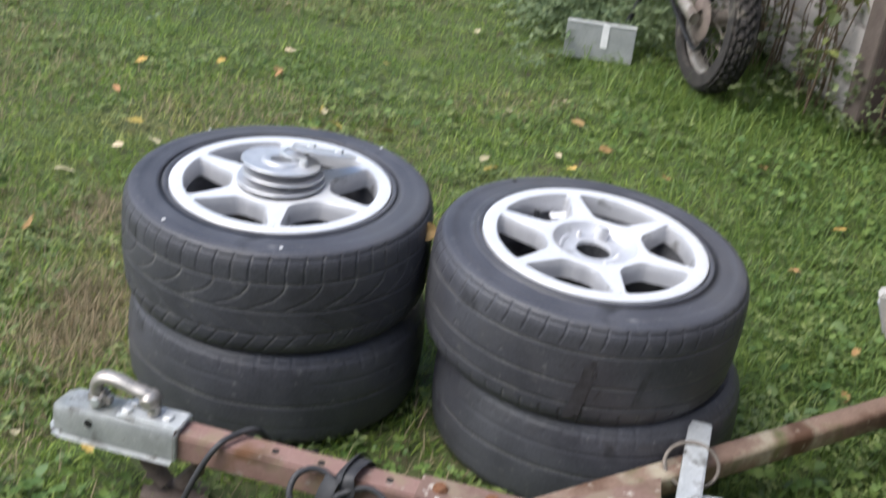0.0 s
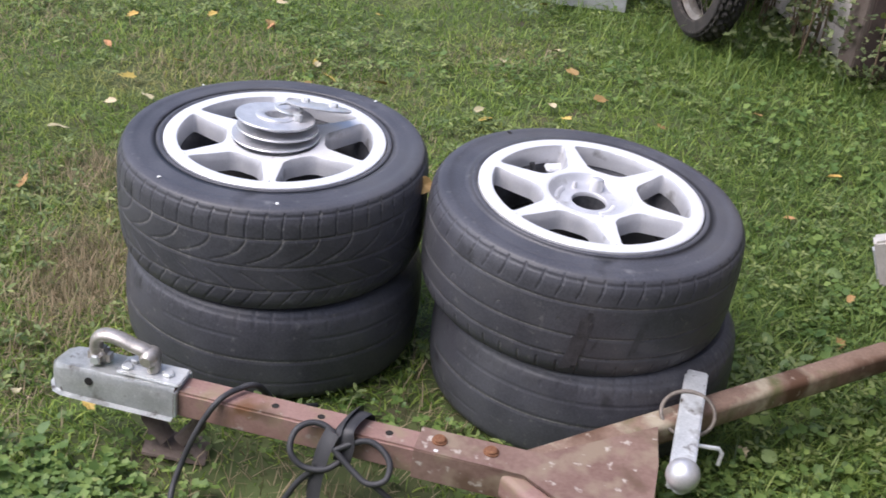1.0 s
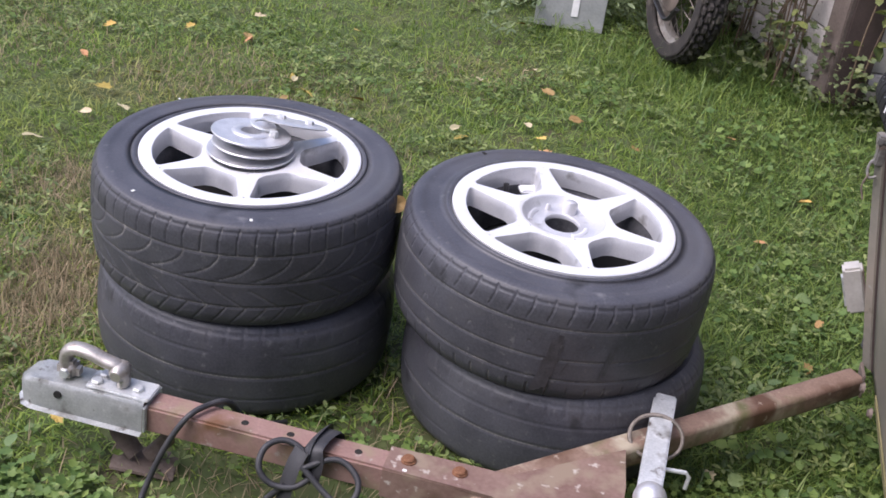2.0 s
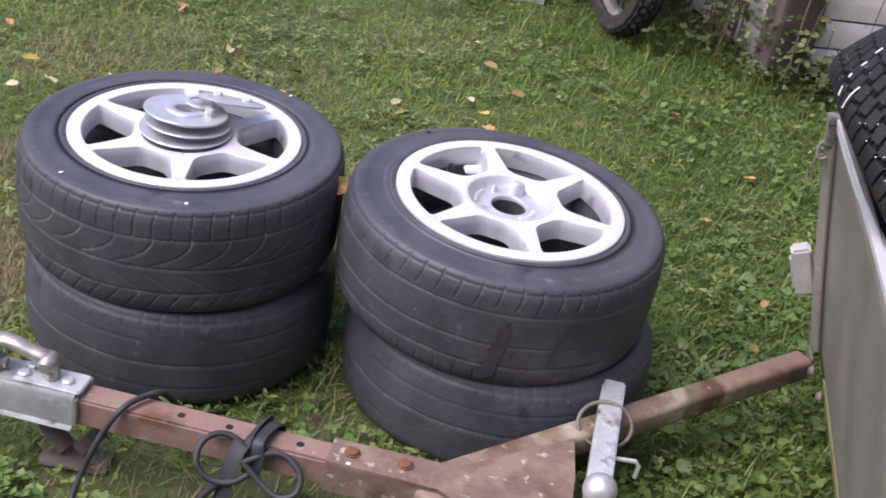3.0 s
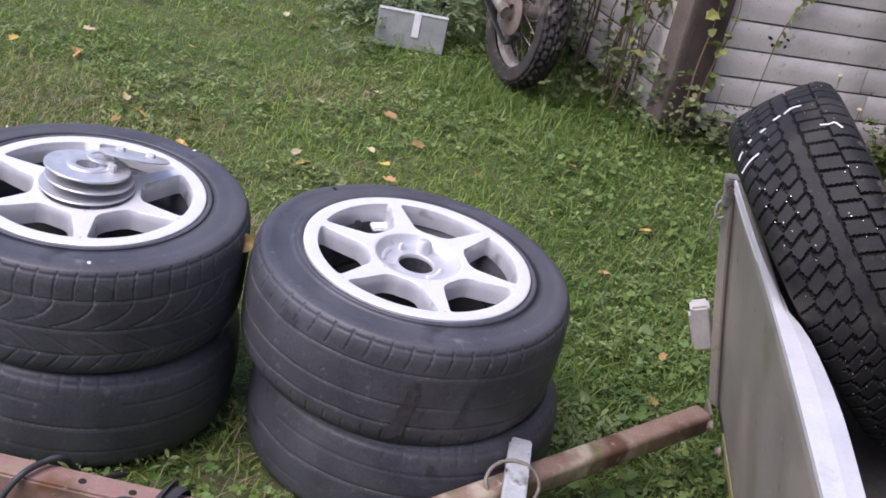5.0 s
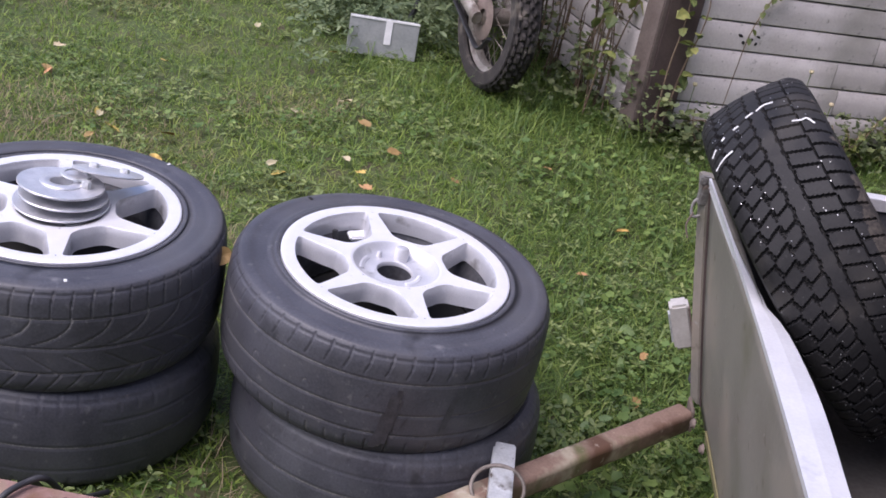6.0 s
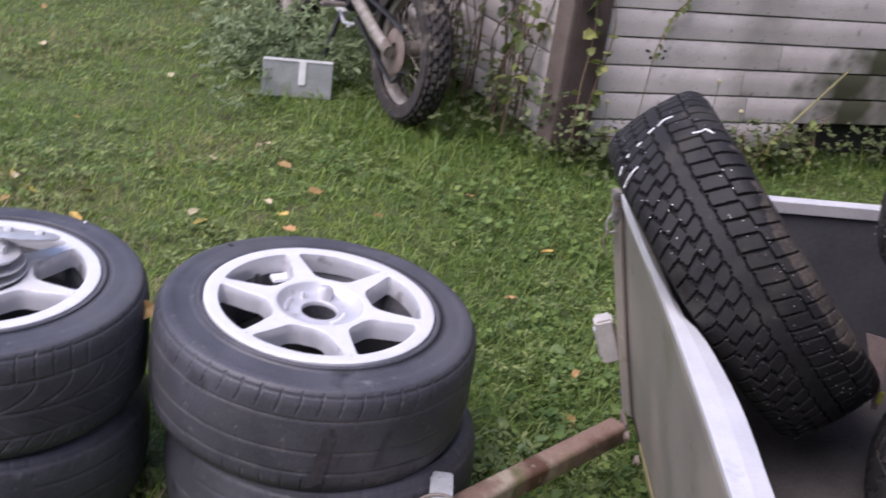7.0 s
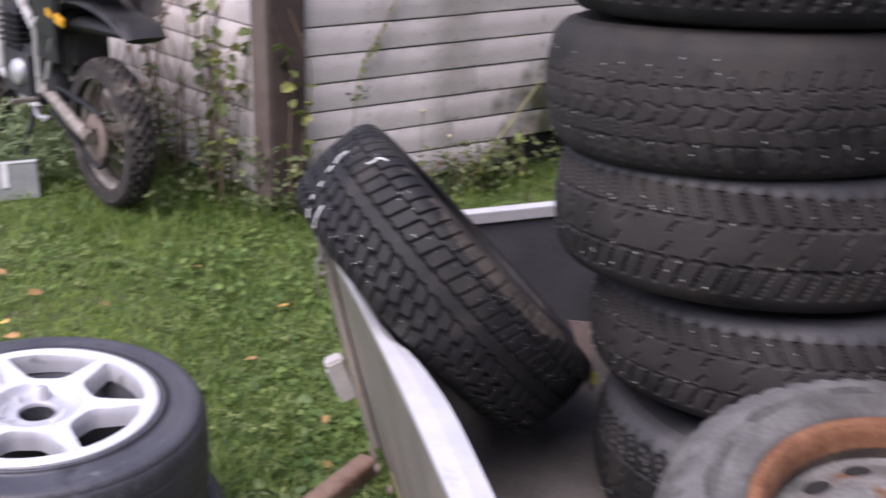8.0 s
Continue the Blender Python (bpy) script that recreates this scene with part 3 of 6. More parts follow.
for (sx, sy), (tx, ty), turn in STACKS:
    left_one = sx < 0
    low = alloy_wheel(pose(sx + (0.010 if left_one else 0.034), sy + 0.004, 0.106, 0.4, 0.3, 40 if left_one else 171), "alloy car wheel with worn tyre lying under another on grass", plain_me, False)
    top_m = pose(sx, sy, 0.317, tx, ty, turn)
    top = alloy_wheel(top_m, "silver six-spoke alloy wheel with worn tyre atop a stack", road_me if left_one else ribbed_me, True, 0.102 if left_one else 0.1065)
    if left_one:
        disc_m = Matrix.LocRotScale(top_m.translation, top_m.to_euler(), None) @ pose(0, 0, 0, 0, 0, -turn)
        for r, deg, size in ((0.266, -124.7, 0.005), (0.2614, -74.8, 0.0055), (0.270, 56.7, 0.005), (0.275, 137, 0.004)):
            dot_mark(top, r, radians(deg - turn), 0.1042, size)
        sidewall_marks(top, turn, 4, 22, 6, 0.240)
    else:
        dot_mark(top, 0.262, radians(130.5 - turn), 0.1042, 0.007, "dark", "dark plug")
        sidewall_marks(top, turn, -41, -17, 12, 0.250)
        sidewall_marks(top, turn, 96, 118, 9, 0.250)


def smear(parent, turn, deg, z0, z1, width, slant):
    """A thin dark smear that follows the tread's curve."""
    bm = bmesh.new()
    rows = []
    for i in range(9):
        f = i / 8
        w = width * (0.7 + 0.4 * noise.noise(Vector((f * 5, deg, 0))))
        row = []
        for k in range(5):
            a = radians(deg - turn + slant * f) + (k / 4 - 0.5) * w / 0.295
            v = z0 + (z1 - z0) * f
            row.append(bm.verts.new((0.2958 * math.cos(a), 0.2958 * math.sin(a), v)))
        rows.append(row)
    for a, b in zip(rows, rows[1:]):
        for k in range(4):
            bm.faces.new((a[k], a[k + 1], b[k + 1], b[k]))
    part("smear", bm, M["smear"], parent, "dark oily smear")


# dark smears, two bunches
for deg, z0, z1, width in ((-88.6, -0.010, -0.080, 0.012), (-87.0, 0.030, -0.076, 0.014), (-85.2, 0.040, -0.070, 0.012), (-83.9, 0.020, -0.046, 0.006), (-67.4, 0.016, -0.044, 0.007), (-65.8, 0.024, -0.036, 0.009), (-81.0, -0.012, -0.04, 0.004)):
    smear(top, 46, deg, z0, z1, width, -2.2)


def brake_disc(m, label):
    t = thing("brake_disc", label, "brake disc", disc_m @ m, "steel discs on the wheel")
    part("flange", lathe([(0.040, 0.0005), (0.066, 0.0), (0.0800, 0.0018), (0.0822, 0.0030), (0.0826, 0.0046), (0.0815, 0.0060), (0.0640, 0.0046), (0.040, 0.0060)], 72), M["disc_steel"], t)
    part("hub", lathe([(0.040, -0.003), (0.0405, 0.0070), (0.038, 0.0088), (0.024, 0.0092), (0.022, 0.0080), (0.021, -0.003)], 48), M["disc_steel"], t, "raised turned hub")
    return t


brake_disc(pose(-0.002, 0.004, 0.1050, -1.0, 0.5, 0) @ Matrix.Diagonal((1.01, 1.01, 1, 1)), "lowest of stacked turned steel discs lying on the rim")
brake_disc(pose(0.001, 0.004, 0.1195, -4.0, 2.0, 0) @ Matrix.Diagonal((0.935, 0.935, 1, 1)), "middle steel disc of a small stack on the rim")
top_disc = brake_disc(pose(-0.004, 0.006, 0.1365, -6.0, 3.5, 0) @ Matrix.Diagonal((0.91, 0.91, 1.25, 1)), "top steel disc of a small stack on the rim")
part("bolt_head", lathe([(0.0001, 0.009), (0.008, 0.009), (0.0095, 0.007), (0.0095, -0.002)], 6), M["galv"], top_disc, "dull bolt head", m=pose(0.047, 0.000, 0.006))
part("washer", lathe([(0.022, 0.0), (0.030, 0.0), (0.031, 0.0012), (0.030, 0.0026), (0.022, 0.0026)], 40, closed=True), M["galv"], top_disc, "loose steel washer", m=pose(0.020, 0.030, 0.0125, 2, 3))
plate_m = pose(0.064, 0.070, 0.1435, -19, 6, 10) @ Matrix.Diagonal((0.93, 0.93, 1, 1))
lean_disc = thing("cover_plate", "thin steel plate tilted against the stacked discs", "metal plate", disc_m @ plate_m, "steel discs on the wheel")
part("sheet", lathe([(0.0001, 0.0), (0.066, 0.0), (0.0685, 0.0012), (0.0685, 0.0030), (0.066, 0.0045), (0.030, 0.0060), (0.0001, 0.0065)], 56), M["disc_steel"], lean_disc)
for x, y in ((-0.028, 0.014), (0.030, -0.006)):
    part("bolt_head", lathe([(0.0001, 0.008), (0.008, 0.008), (0.0095, 0.006), (0.0095, -0.002)], 6), M["galv"], lean_disc, "dull bolt head", m=pose(x, y, 0.005))

# ---- ground ----
def ground_z(x, y):
    return 0.012 * noise.noise(Vector((x * 1.1, y * 1.1, 0))) + 0.006 * noise.noise(Vector((x * 4, y * 4, 3)))


def ground_sheet():
    xs = np.concatenate([[-400, -60, -15], np.linspace(-4, 6, 101), [15, 60, 400]])
    ys = np.concatenate([[-400, -60, -15], np.linspace(-3, 9, 121), [20, 60, 400]])
    verts = [(x, y, ground_z(x, y) - 0.008) for y in ys for x in xs]
    n = len(xs)
    faces = [(j * n + i, j * n + i + 1, (j + 1) * n + i + 1, (j + 1) * n + i) for j in range(len(ys) - 1) for i in range(n - 1)]
    return mesh_from("ground", verts, faces)


tagged(part("ground", ground_sheet(), M["soil"]), "lawn soil under short grass and clover", "ground", kind="structure")


# added unseen plain stucco wall that shades the trailer's far side
tagged(part("shade_wall_east", box(0.2, 8.0, 4.2, 0.01, (3.3, -0.4, 2.0)), M["blocker_wall"]), "plain grey stucco wall added unseen to block light beyond the trailer", "wall", kind="structure")
# second added unseen wall that cuts light from beyond the lawn's near edge
tagged(part("shade_wall_south", box(9.4, 0.2, 4.2, 0.01, (-1.5, -4.5, 2.0)), M["blocker_wall"]), "plain grey stucco wall added unseen to block light across the lawn", "wall", kind="structure")

# ---- trailer ----
UX, UY = math.cos(radians(-5.5)), math.sin(radians(-5.5))


def bar_pose(a, b, z, turn=0.0):
    """A place along (a) and left of (b) the drawbar, measured from the coupler's back end."""
    return pose(-0.565 + a * UX - b * UY, 1.213 + a * UY + b * UX, z, 0, 0, -5.5 + turn)


trailer = thing("trailer", "small weathered utility trailer with rusty drawbar resting on its nose", "trailer", pose(-0.565, 1.213, 0))
trailer_inv = trailer.matrix_basis.inverted()


def tpart(name, bm, mat, m=None, label="", smooth=True, parent=None):
    m = m if m is not None else Matrix.Identity(4)
    if parent is None:
        return part(name, bm, mat, trailer, label, smooth, trailer_inv @ m)
    return part(name, bm, mat, parent, label, smooth, m)


BAR_TOP = 0.160
# square tube; dark discs stand for shade in its three round top holes
def drilled_tube():
    bm = box(0.50, 0.050, 0.050, 0.004, (0.22, 0, -0.025))
    return bm


drawbar = tpart("drawbar_tube", drilled_tube(), M["rust"], bar_pose(0, 0, BAR_TOP), "faded red square steel tube with rust")
for a in (0.177, 0.256, 0.372):
    tpart("bolt_hole_shade", lathe([(0.0001, 0.0005), (0.0062, 0.0005), (0.0066, 0.0)], 20), M["dark"], pose(a, 0, 0.0), "dark disc for shade in a drilled hole", parent=drawbar)

# pressed coupler with skirt, lever and bolts
def coupler_body():
    n = 14
    bm = bmesh.new()
    rows = []
    for i in range(n + 1):
        f = i / n
        x = 0.0 - 0.232 * f
        nose = max(0.0, (f - 0.78) / 0.22)
        w = 0.031 * math.sqrt(max(0.0, 1 - nose ** 2.4)) + 0.004
        top = 0.010 - 0.004 * f - 0.020 * nose ** 3
        low = -0.045
        rows.append([bm.verts.new(p) for p in ((x, -w - 0.011, low - 0.002), (x, -w - 0.001, low), (x, -w, top - 0.008), (x, -w + 0.006, top), (x, w - 0.006, top), (x, w, top - 0.008), (x, w + 0.001, low), (x, w + 0.011, low - 0.002))])
    for a, b in zip(rows, rows[1:]):
        for k in range(7):
            bm.faces.new((a[k], a[k + 1], b[k + 1], b[k]))
    bm.faces.new([rows[-1][k] for k in range(8)])
    bmesh.ops.solidify(bm, geom=bm.faces[:], thickness=0.003)
    bmesh.ops.recalc_face_normals(bm, faces=bm.faces)
    return bm


coupler = tpart("coupler", coupler_body(), M["galv"], bar_pose(0.012, 0, BAR_TOP), "galvanised pressed steel hitch coupler")
lever = bmesh.new()
join(lever, box(0.040, 0.036, 0.036, 0.011, (-0.146, 0, 0.020), seg=3))
tube(spline([(-0.149, 0, 0.010), (-0.152, 0, 0.046), (-0.139, 0, 0.062), (-0.112, 0, 0.062), (-0.085, 0, 0.054), (-0.062, 0, 0.048), (-0.051, 0, 0.036), (-0.049, 0, 0.016)], 6), 0.0150, 14, lever, 0.72)
join(lever, lathe([(0.0001, 0.020), (0.009, 0.020), (0.0155, 0.012), (0.0165, 0.0), (0.0155, -0.012), (0.009, -0.020), (0.0001, -0.020)], 20), pose(-0.056, 0, 0.040, 90))
tpart("lever", lever, M["worn_metal"], pose(0, 0, 0), "worn curved coupler handle", parent=coupler)
tpart("pivot_bolt", lathe([(0.0001, 0.006), (0.008, 0.006), (0.009, 0.004), (0.009, 0.0)], 6), M["galv"], pose(-0.146, -0.017, 0.022, 90), parent=coupler)
saddle = box(0.112, 0.050, 0.006, 0.002, (-0.050, 0, 0.0110))
tpart("saddle", saddle, M["galv"], pose(0, 0, 0), "raised pressed top of the coupler", parent=coupler)
for bx, by in ((-0.092, -0.010), (-0.088, 0.014), (-0.022, -0.004)):
    tpart("bolt", lathe([(0.0001, 0.006), (0.0085, 0.006), (0.0105, 0.0045), (0.0108, -0.004)], 6), M["galv"], pose(bx, by, 0.014), parent=coupler)
tpart("wear_edge", box(0.004, 0.070, 0.050, 0.0015, (0.002, 0, -0.021)), M["galv"], pose(0, 0, 0), "thick rear edge of the coupler", parent=coupler)
# dark disc stands for the shade of a hole in the coupler's side
tpart("pin", lathe([(0.0001, 0.004), (0.007, 0.004), (0.008, -0.002)], 12), M["dark"], pose(-0.150, -0.0335, -0.012, 90), parent=coupler)

# skid foot under the coupler
foot = bmesh.new()
tube([(-0.075, -0.005, -0.05), (-0.055, -0.01, -0.10), (-0.02, -0.015, -0.135)], 0.020, 8, foot, 0.35)
tube([(0.035, 0.0, -0.048), (0.030, 0.0, -0.10), (0.0, -0.01, -0.14)], 0.014, 8, foot, 0.5)
join(foot, box(0.11, 0.065, 0.006, 0.002), pose(-0.005, -0.012, -0.150, 8, 8, 14))
tpart("skid_foot", foot, M["rust_dirt"], bar_pose(0, 0.03, BAR_TOP), "rusty bent steel foot on the ground")

# gusset plate: a sleeve round the tube that opens into the fork
def gusset():
    up = [(0.42, 0.030), (0.42, -0.030), (0.60, -0.031), (0.818, -0.17), (0.804, -0.06), (0.804, 0.075), (0.795, 0.178), (0.62, 0.031)]
    bm = prism(up, -0.001, 0.0045, 0.001)
    join(bm, box(0.19, 0.004, 0.056, 0.001, (0.515, -0.029, -0.026)))
    join(bm, box(0.19, 0.004, 0.056, 0.001, (0.515, 0.029, -0.026)))
    return bm


plate = tpart("gusset_plate", gusset(), M["rust_plate"], bar_pose(0, 0, BAR_TOP + 0.001), "rusty steel gusset plate with peeling paint")
for a, b in ((0.455, 0.002), (0.540, 0.004)):
    tpart("bolt", lathe([(0.0001, 0.008), (0.0085, 0.008), (0.0105, 0.006), (0.0105, 0.003), (0.013, 0.0025), (0.013, 0.0)], 12), M["rust_deep"], pose(a, b, 0.0045), "rusty bolt head", parent=plate)
for a, b, sz in ((0.455, -0.024, 0.007), (0.668, -0.07, 0.007)):
    tpart("white_speck", box(sz, sz * 0.8, 0.001, 0.0003), M["white_mark"], pose(a, b, 0.005), parent=plate)


def arm(p, q, z0, z1):
    p, q = Vector((*p, z0)), Vector((*q, z1))
    d = q - p
    bm = bmesh.new()
    ring = [(sy * 0.011 + 0.012 * math.cos(q), sz * 0.012 + 0.012 * math.sin(q)) for sy, sz, q0 in ((1, 1, 0), (-1, 1, 90), (-1, -1, 180), (1, -1, 270)) for q in (radians(q0 + 15 * k) for k in range(7))]
    rows = [[bm.verts.new((d.length * (f - 0.5), y, z)) for y, z in ring] for f in np.linspace(0, 1, 13)]
    for a, b in zip(rows, rows[1:]):
        for k in range(len(ring)):
            bm.faces.new((a[k], b[k], b[(k + 1) % len(ring)], a[(k + 1) % len(ring)]))
    bm.faces.new(rows[0])
    bm.faces.new(rows[-1][::-1])
    bmesh.ops.recalc_face_normals(bm, faces=bm.faces)
    return bm, Matrix.Translation((p + q) / 2) @ d.to_track_quat("X", "Z").to_matrix().to_4x4()


bm, m = arm((0.02, 1.172), (0.700, 1.700), BAR_TOP - 0.028, BAR_TOP - 0.013)
tpart("fork_arm", bm, M["rust_tan"], m, "rusty square tube of the drawbar fork")
bm, m = arm((0.01, 1.142), (0.640, 0.540), BAR_TOP - 0.028, BAR_TOP - 0.026)
tpart("fork_arm", bm, M["rust"], m, "rusty square tube of the drawbar fork")
tpart("mount_plate", box(0.006, 0.058, 0.050, 0.002), M["rust_dirt"], pose(0.716, 1.708, 0.152, 0, -6, -5), "rusty mounting plate")

# box: floor, side walls, tail, front gate that leans out
BED = 0.31
X0, X1, Y0, Y1 = 0.735, 2.55, 0.120, 1.80
tpart("bed_floor", box(X1 - X0, Y1 - Y0, 0.018, 0.002, ((X0 + X1) / 2, (Y0 + Y1) / 2, BED - 0.009)), M["bed"], label="dirty worn plywood floor", smooth=False)
for y, n in ((Y1 - 0.009, "side_wall"), (Y0 + 0.009, "side_wall")):
    tpart(n, box(X1 - X0 + 0.012, 0.016, 0.46, 0.002, ((X0 + X1) / 2 - 0.006, y, 0.408)), M["side_dark"], label="dark coated plywood side", smooth=False)
    rail = bmesh.new()
    box(X1 - X0 + 0.06, 0.030, 0.003, 0.001, ((X0 + X1) / 2 - 0.03, y, 0.6405), rail)
    box(X1 - X0 + 0.06, 0.003, 0.022, 0.001, ((X0 + X1) / 2 - 0.03, y - 0.0135, 0.629), rail)
    box(X1 - X0 + 0.06, 0.003, 0.022, 0.001, ((X0 + X1) / 2 - 0.03, y + 0.0135, 0.629), rail)
    tpart("top_rail", rail, M["alu"], label="bright aluminium edge rail", smooth=False)
tpart("tail_wall", box(0.016, Y1 - Y0 - 0.036, 0.46, 0.002, (X1 - 0.008, (Y0 + Y1) / 2, 0.408)), M["side_dark"], smooth=False)


def gate_point(f, h):
    """A place on the gate's outer face: f from far to near end, h from bottom to top."""
    far_low, far_top = Vector((0.736, 1.715, 0.165)), Vector((0.640, 1.785, 0.622))
    near_low, near_top = Vector((0.552, 0.46, 0.165)), Vector((0.490, 0.50, 0.622))
    p = far_low.lerp(far_top, h).lerp(near_low.lerp(near_top, h), f)
    p.x -= 0.005 * math.sin(math.pi * min(1, h * 1.05)) * (1 - 0.5 * f) * 0.6
    p.x += 0.010 * math.sin(f * math.pi)
    return p


def gate_sheet():
    nf, nh, t = 24, 12, 0.016
    verts, faces = [], []
    for side in (0, 1):
        for i in range(nf + 1):
            for j in range(nh + 1):
                p = gate_point(1.29 * i / nf, j / nh)
                verts.append((p.x + side * t, p.y, p.z + side * 0.002))
    S = (nf + 1) * (nh + 1)
    ix = lambda s, i, j: s * S + i * (nh + 1) + j
    for i in range(nf):
        for j in range(nh):
            faces.append((ix(0, i, j), ix(0, i, j + 1), ix(0, i + 1, j + 1), ix(0, i + 1, j)))
            faces.append((ix(1, i, j), ix(1, i + 1, j), ix(1, i + 1, j + 1), ix(1, i, j + 1)))
        faces.append((ix(0, i, 0), ix(0, i + 1, 0), ix(1, i + 1, 0), ix(1, i, 0)))
        faces.append((ix(0, i, nh), ix(1, i, nh), ix(1, i + 1, nh), ix(0, i + 1, nh)))
    for j in range(nh):
        faces.append((ix(0, 0, j), ix(1, 0, j), ix(1, 0, j + 1), ix(0, 0, j + 1)))
        faces.append((ix(0, nf, j), ix(0, nf, j + 1), ix(1, nf, j + 1), ix(1, nf, j)))
    return mesh_from("gate_panel", verts, faces)


def gate_flange():
    """Sheet folded over the top of the gate, dented along its inner edge."""
    n = 40
    verts, faces = [], []
    for i in range(n + 1):
        f = 1.29 * i / n
        p = gate_point(f, 1.0)
        rise = min(1.0, max(0.0, (f - 0.20) / 0.36))
        w = 0.002 + 0.052 * rise * rise * (3 - 2 * rise) + 0.004 * rise * noise.noise(Vector((f * 9, 0, 0))) - 0.008 * math.exp(-((f - 0.385) / 0.03) ** 2)
        z = p.z + 0.003
        dz = 0.004 * noise.noise(Vector((f * 7, 2, 0)))
        low = gate_point(f, 0.985)
        verts += [(low.x - 0.0030, low.y, low.z), (p.x - 0.0030, p.y, z), (p.x + w * 0.5, p.y, z + 0.001 + dz * 0.5), (p.x + w, p.y, z - 0.002 + dz), (p.x + w - 0.001, p.y, z - 0.020 + dz)]
    for i in range(n):
        for k in range(4):
            faces.append((i * 5 + k, (i + 1) * 5 + k, (i + 1) * 5 + k + 1, i * 5 + k + 1))
    return mesh_from("gate_flange", verts, faces, smooth=False)


def gate_foot(f0, f1, high):
    """The bare lower edge of the gate's plywood, a little proud of its face."""
    bm = bmesh.new()
    rows = []
    for f in np.linspace(f0, f1, 22):
        a, b = gate_point(f, -0.004), gate_point(f, high * (0.8 + 0.3 * noise.noise(Vector((f * 6, 0, 2)))))
        rows.append([bm.verts.new(p) for p in (a, a - Vector((0.003, 0, 0)), b - Vector((0.003, 0, 0)), b)])
    for a, b in zip(rows, rows[1:]):
        for k in range(4):
            bm.faces.new((a[k], b[k], b[(k + 1) % 4], a[(k + 1) % 4]))
    bm.faces.new(rows[0])
    bm.faces.new(rows[-1][::-1])
    bmesh.ops.recalc_face_normals(bm, faces=bm.faces)
    return bm


def gate_seam(f, wide, proud):
    """A thin strip that runs down the gate's outer face."""
    bm = bmesh.new()
    rows = []
    for h in np.linspace(0.02, 0.97, 14):
        a, b = gate_point(f, h), gate_point(f + wide, h)
        rows.append([bm.verts.new(p) for p in (a, a - Vector((proud, 0, 0)), b - Vector((proud, 0, 0)), b)])
    for a, b in zip(rows, rows[1:]):
        for k in range(4):
            bm.faces.new((a[k], a[(k + 1) % 4], b[(k + 1) % 4], b[k]))
    bm.faces.new(rows[0][::-1])
    bm.faces.new(rows[-1])
    bmesh.ops.recalc_face_normals(bm, faces=bm.faces)
    return bm


gate = tpart("front_gate", gate_sheet(), M["gate_ply"], label="weathered olive grey front panel leaning outwards")
# dark brown strip laid on the face stands for the gap's shade
part("seam", gate_seam(0.004, 0.005, 0.0035), M["post"], gate, "dark strip for the shade in the panel's edge gap")
part("lower_edge", gate_foot(0.09, 1.25, 0.055), M["ply_edge"], gate, "mossy raw plywood edge")
part("top_flange", gate_flange(), M["alu"], gate, "dented folded aluminium edge")
# corner strip behind the gate's far edge, and the hook that holds it
strip = bmesh.new()
rows = []
for f in np.linspace(0, 1, 9):
    p = gate_point(0.0, f)
    rows.append([strip.verts.new(p + Vector(q)) for q in ((-0.004, 0.013, 0), (-0.014, 0.034, 0), (-0.004, 0.042, 0), (0.020, 0.038, 0), (0.022, 0.014, 0))])
for a, b in zip(rows, rows[1:]):
    for k in range(5):
        strip.faces.new((a[k], a[(k + 1) % 5], b[(k + 1) % 5], b[k]))
strip.faces.new(rows[0][::-1])
strip.faces.new(rows[-1])
bmesh.ops.recalc_face_normals(strip, faces=strip.faces)
tpart("corner_post", strip, M["gate_ply"], label="weathered corner strip")
hook = bmesh.new()
box(0.018, 0.020, 0.050, 0.003, (0.640, 1.800, 0.590), hook)
tube(spline([(0.636, 1.80, 0.575), (0.628, 1.80, 0.57), (0.624, 1.795, 0.555), (0.629, 1.79, 0.542), (0.642, 1.79, 0.545)], 5), 0.003, 8, hook)
box(0.022, 0.016, 0.018, 0.003, (0.636, 1.798, 0.615), hook)
tpart("latch", hook, M["steel_rim"], label="rusty hook latch")
tpart("latch_chain", tube(spline([(0.628, 1.79, 0.55), (0.620, 1.785, 0.525), (0.628, 1.780, 0.50)], 6), 0.0018, 6), M["rust_dirt"], label="short bent rusty wire")
lamp_b = box(0.038, 0.040, 0.100, 0.005)
lamp = tpart("marker_lamp", lamp_b, M["white_plastic"], pose(0.675, 1.802, 0.303, 0, -22, -6), "white plastic marker lamp housing")
tpart("lens", box(0.012, 0.026, 0.072, 0.004), M["galv"], pose(-0.017, 0, -0.004), "dull lens", parent=lamp)
tpart("bracket", box(0.004, 0.036, 0.085, 0.001), M["rust_dirt"], pose(0.019, -0.002, 0.0), "rusty bracket", parent=lamp)
for y, z in ((1.640, 0.175), (1.560, 0.172)):
    tpart("bolt", lathe([(0.0001, 0.006), (0.007, 0.006), (0.008, 0.003), (0.011, 0.0)], 12), M["rust_dirt"], pose(0.703, y, z, 0, -90, 0))

# axle and wheels that carry the box
for y in (Y0 - 0.10, Y1 + 0.10):
    w = tpart("road_wheel", lathe([(0.0001, 0.05), (0.10, 0.05), (0.14, 0.07), (0.17, 0.078), (0.235, 0.074), (0.262, 0.05), (0.265, 0.0), (0.262, -0.05), (0.235, -0.074), (0.17, -0.078), (0.14, -0.06), (0.0001, -0.05)], 48), M["rubber_old"], pose(1.78, y, 0.262, 90, 0, 0), "small trailer wheel")
tpart("axle", box(0.05, Y1 - Y0 + 0.2, 0.05, 0.006, (1.78, (Y0 + Y1) / 2, 0.262)), M["rust"], smooth=False)

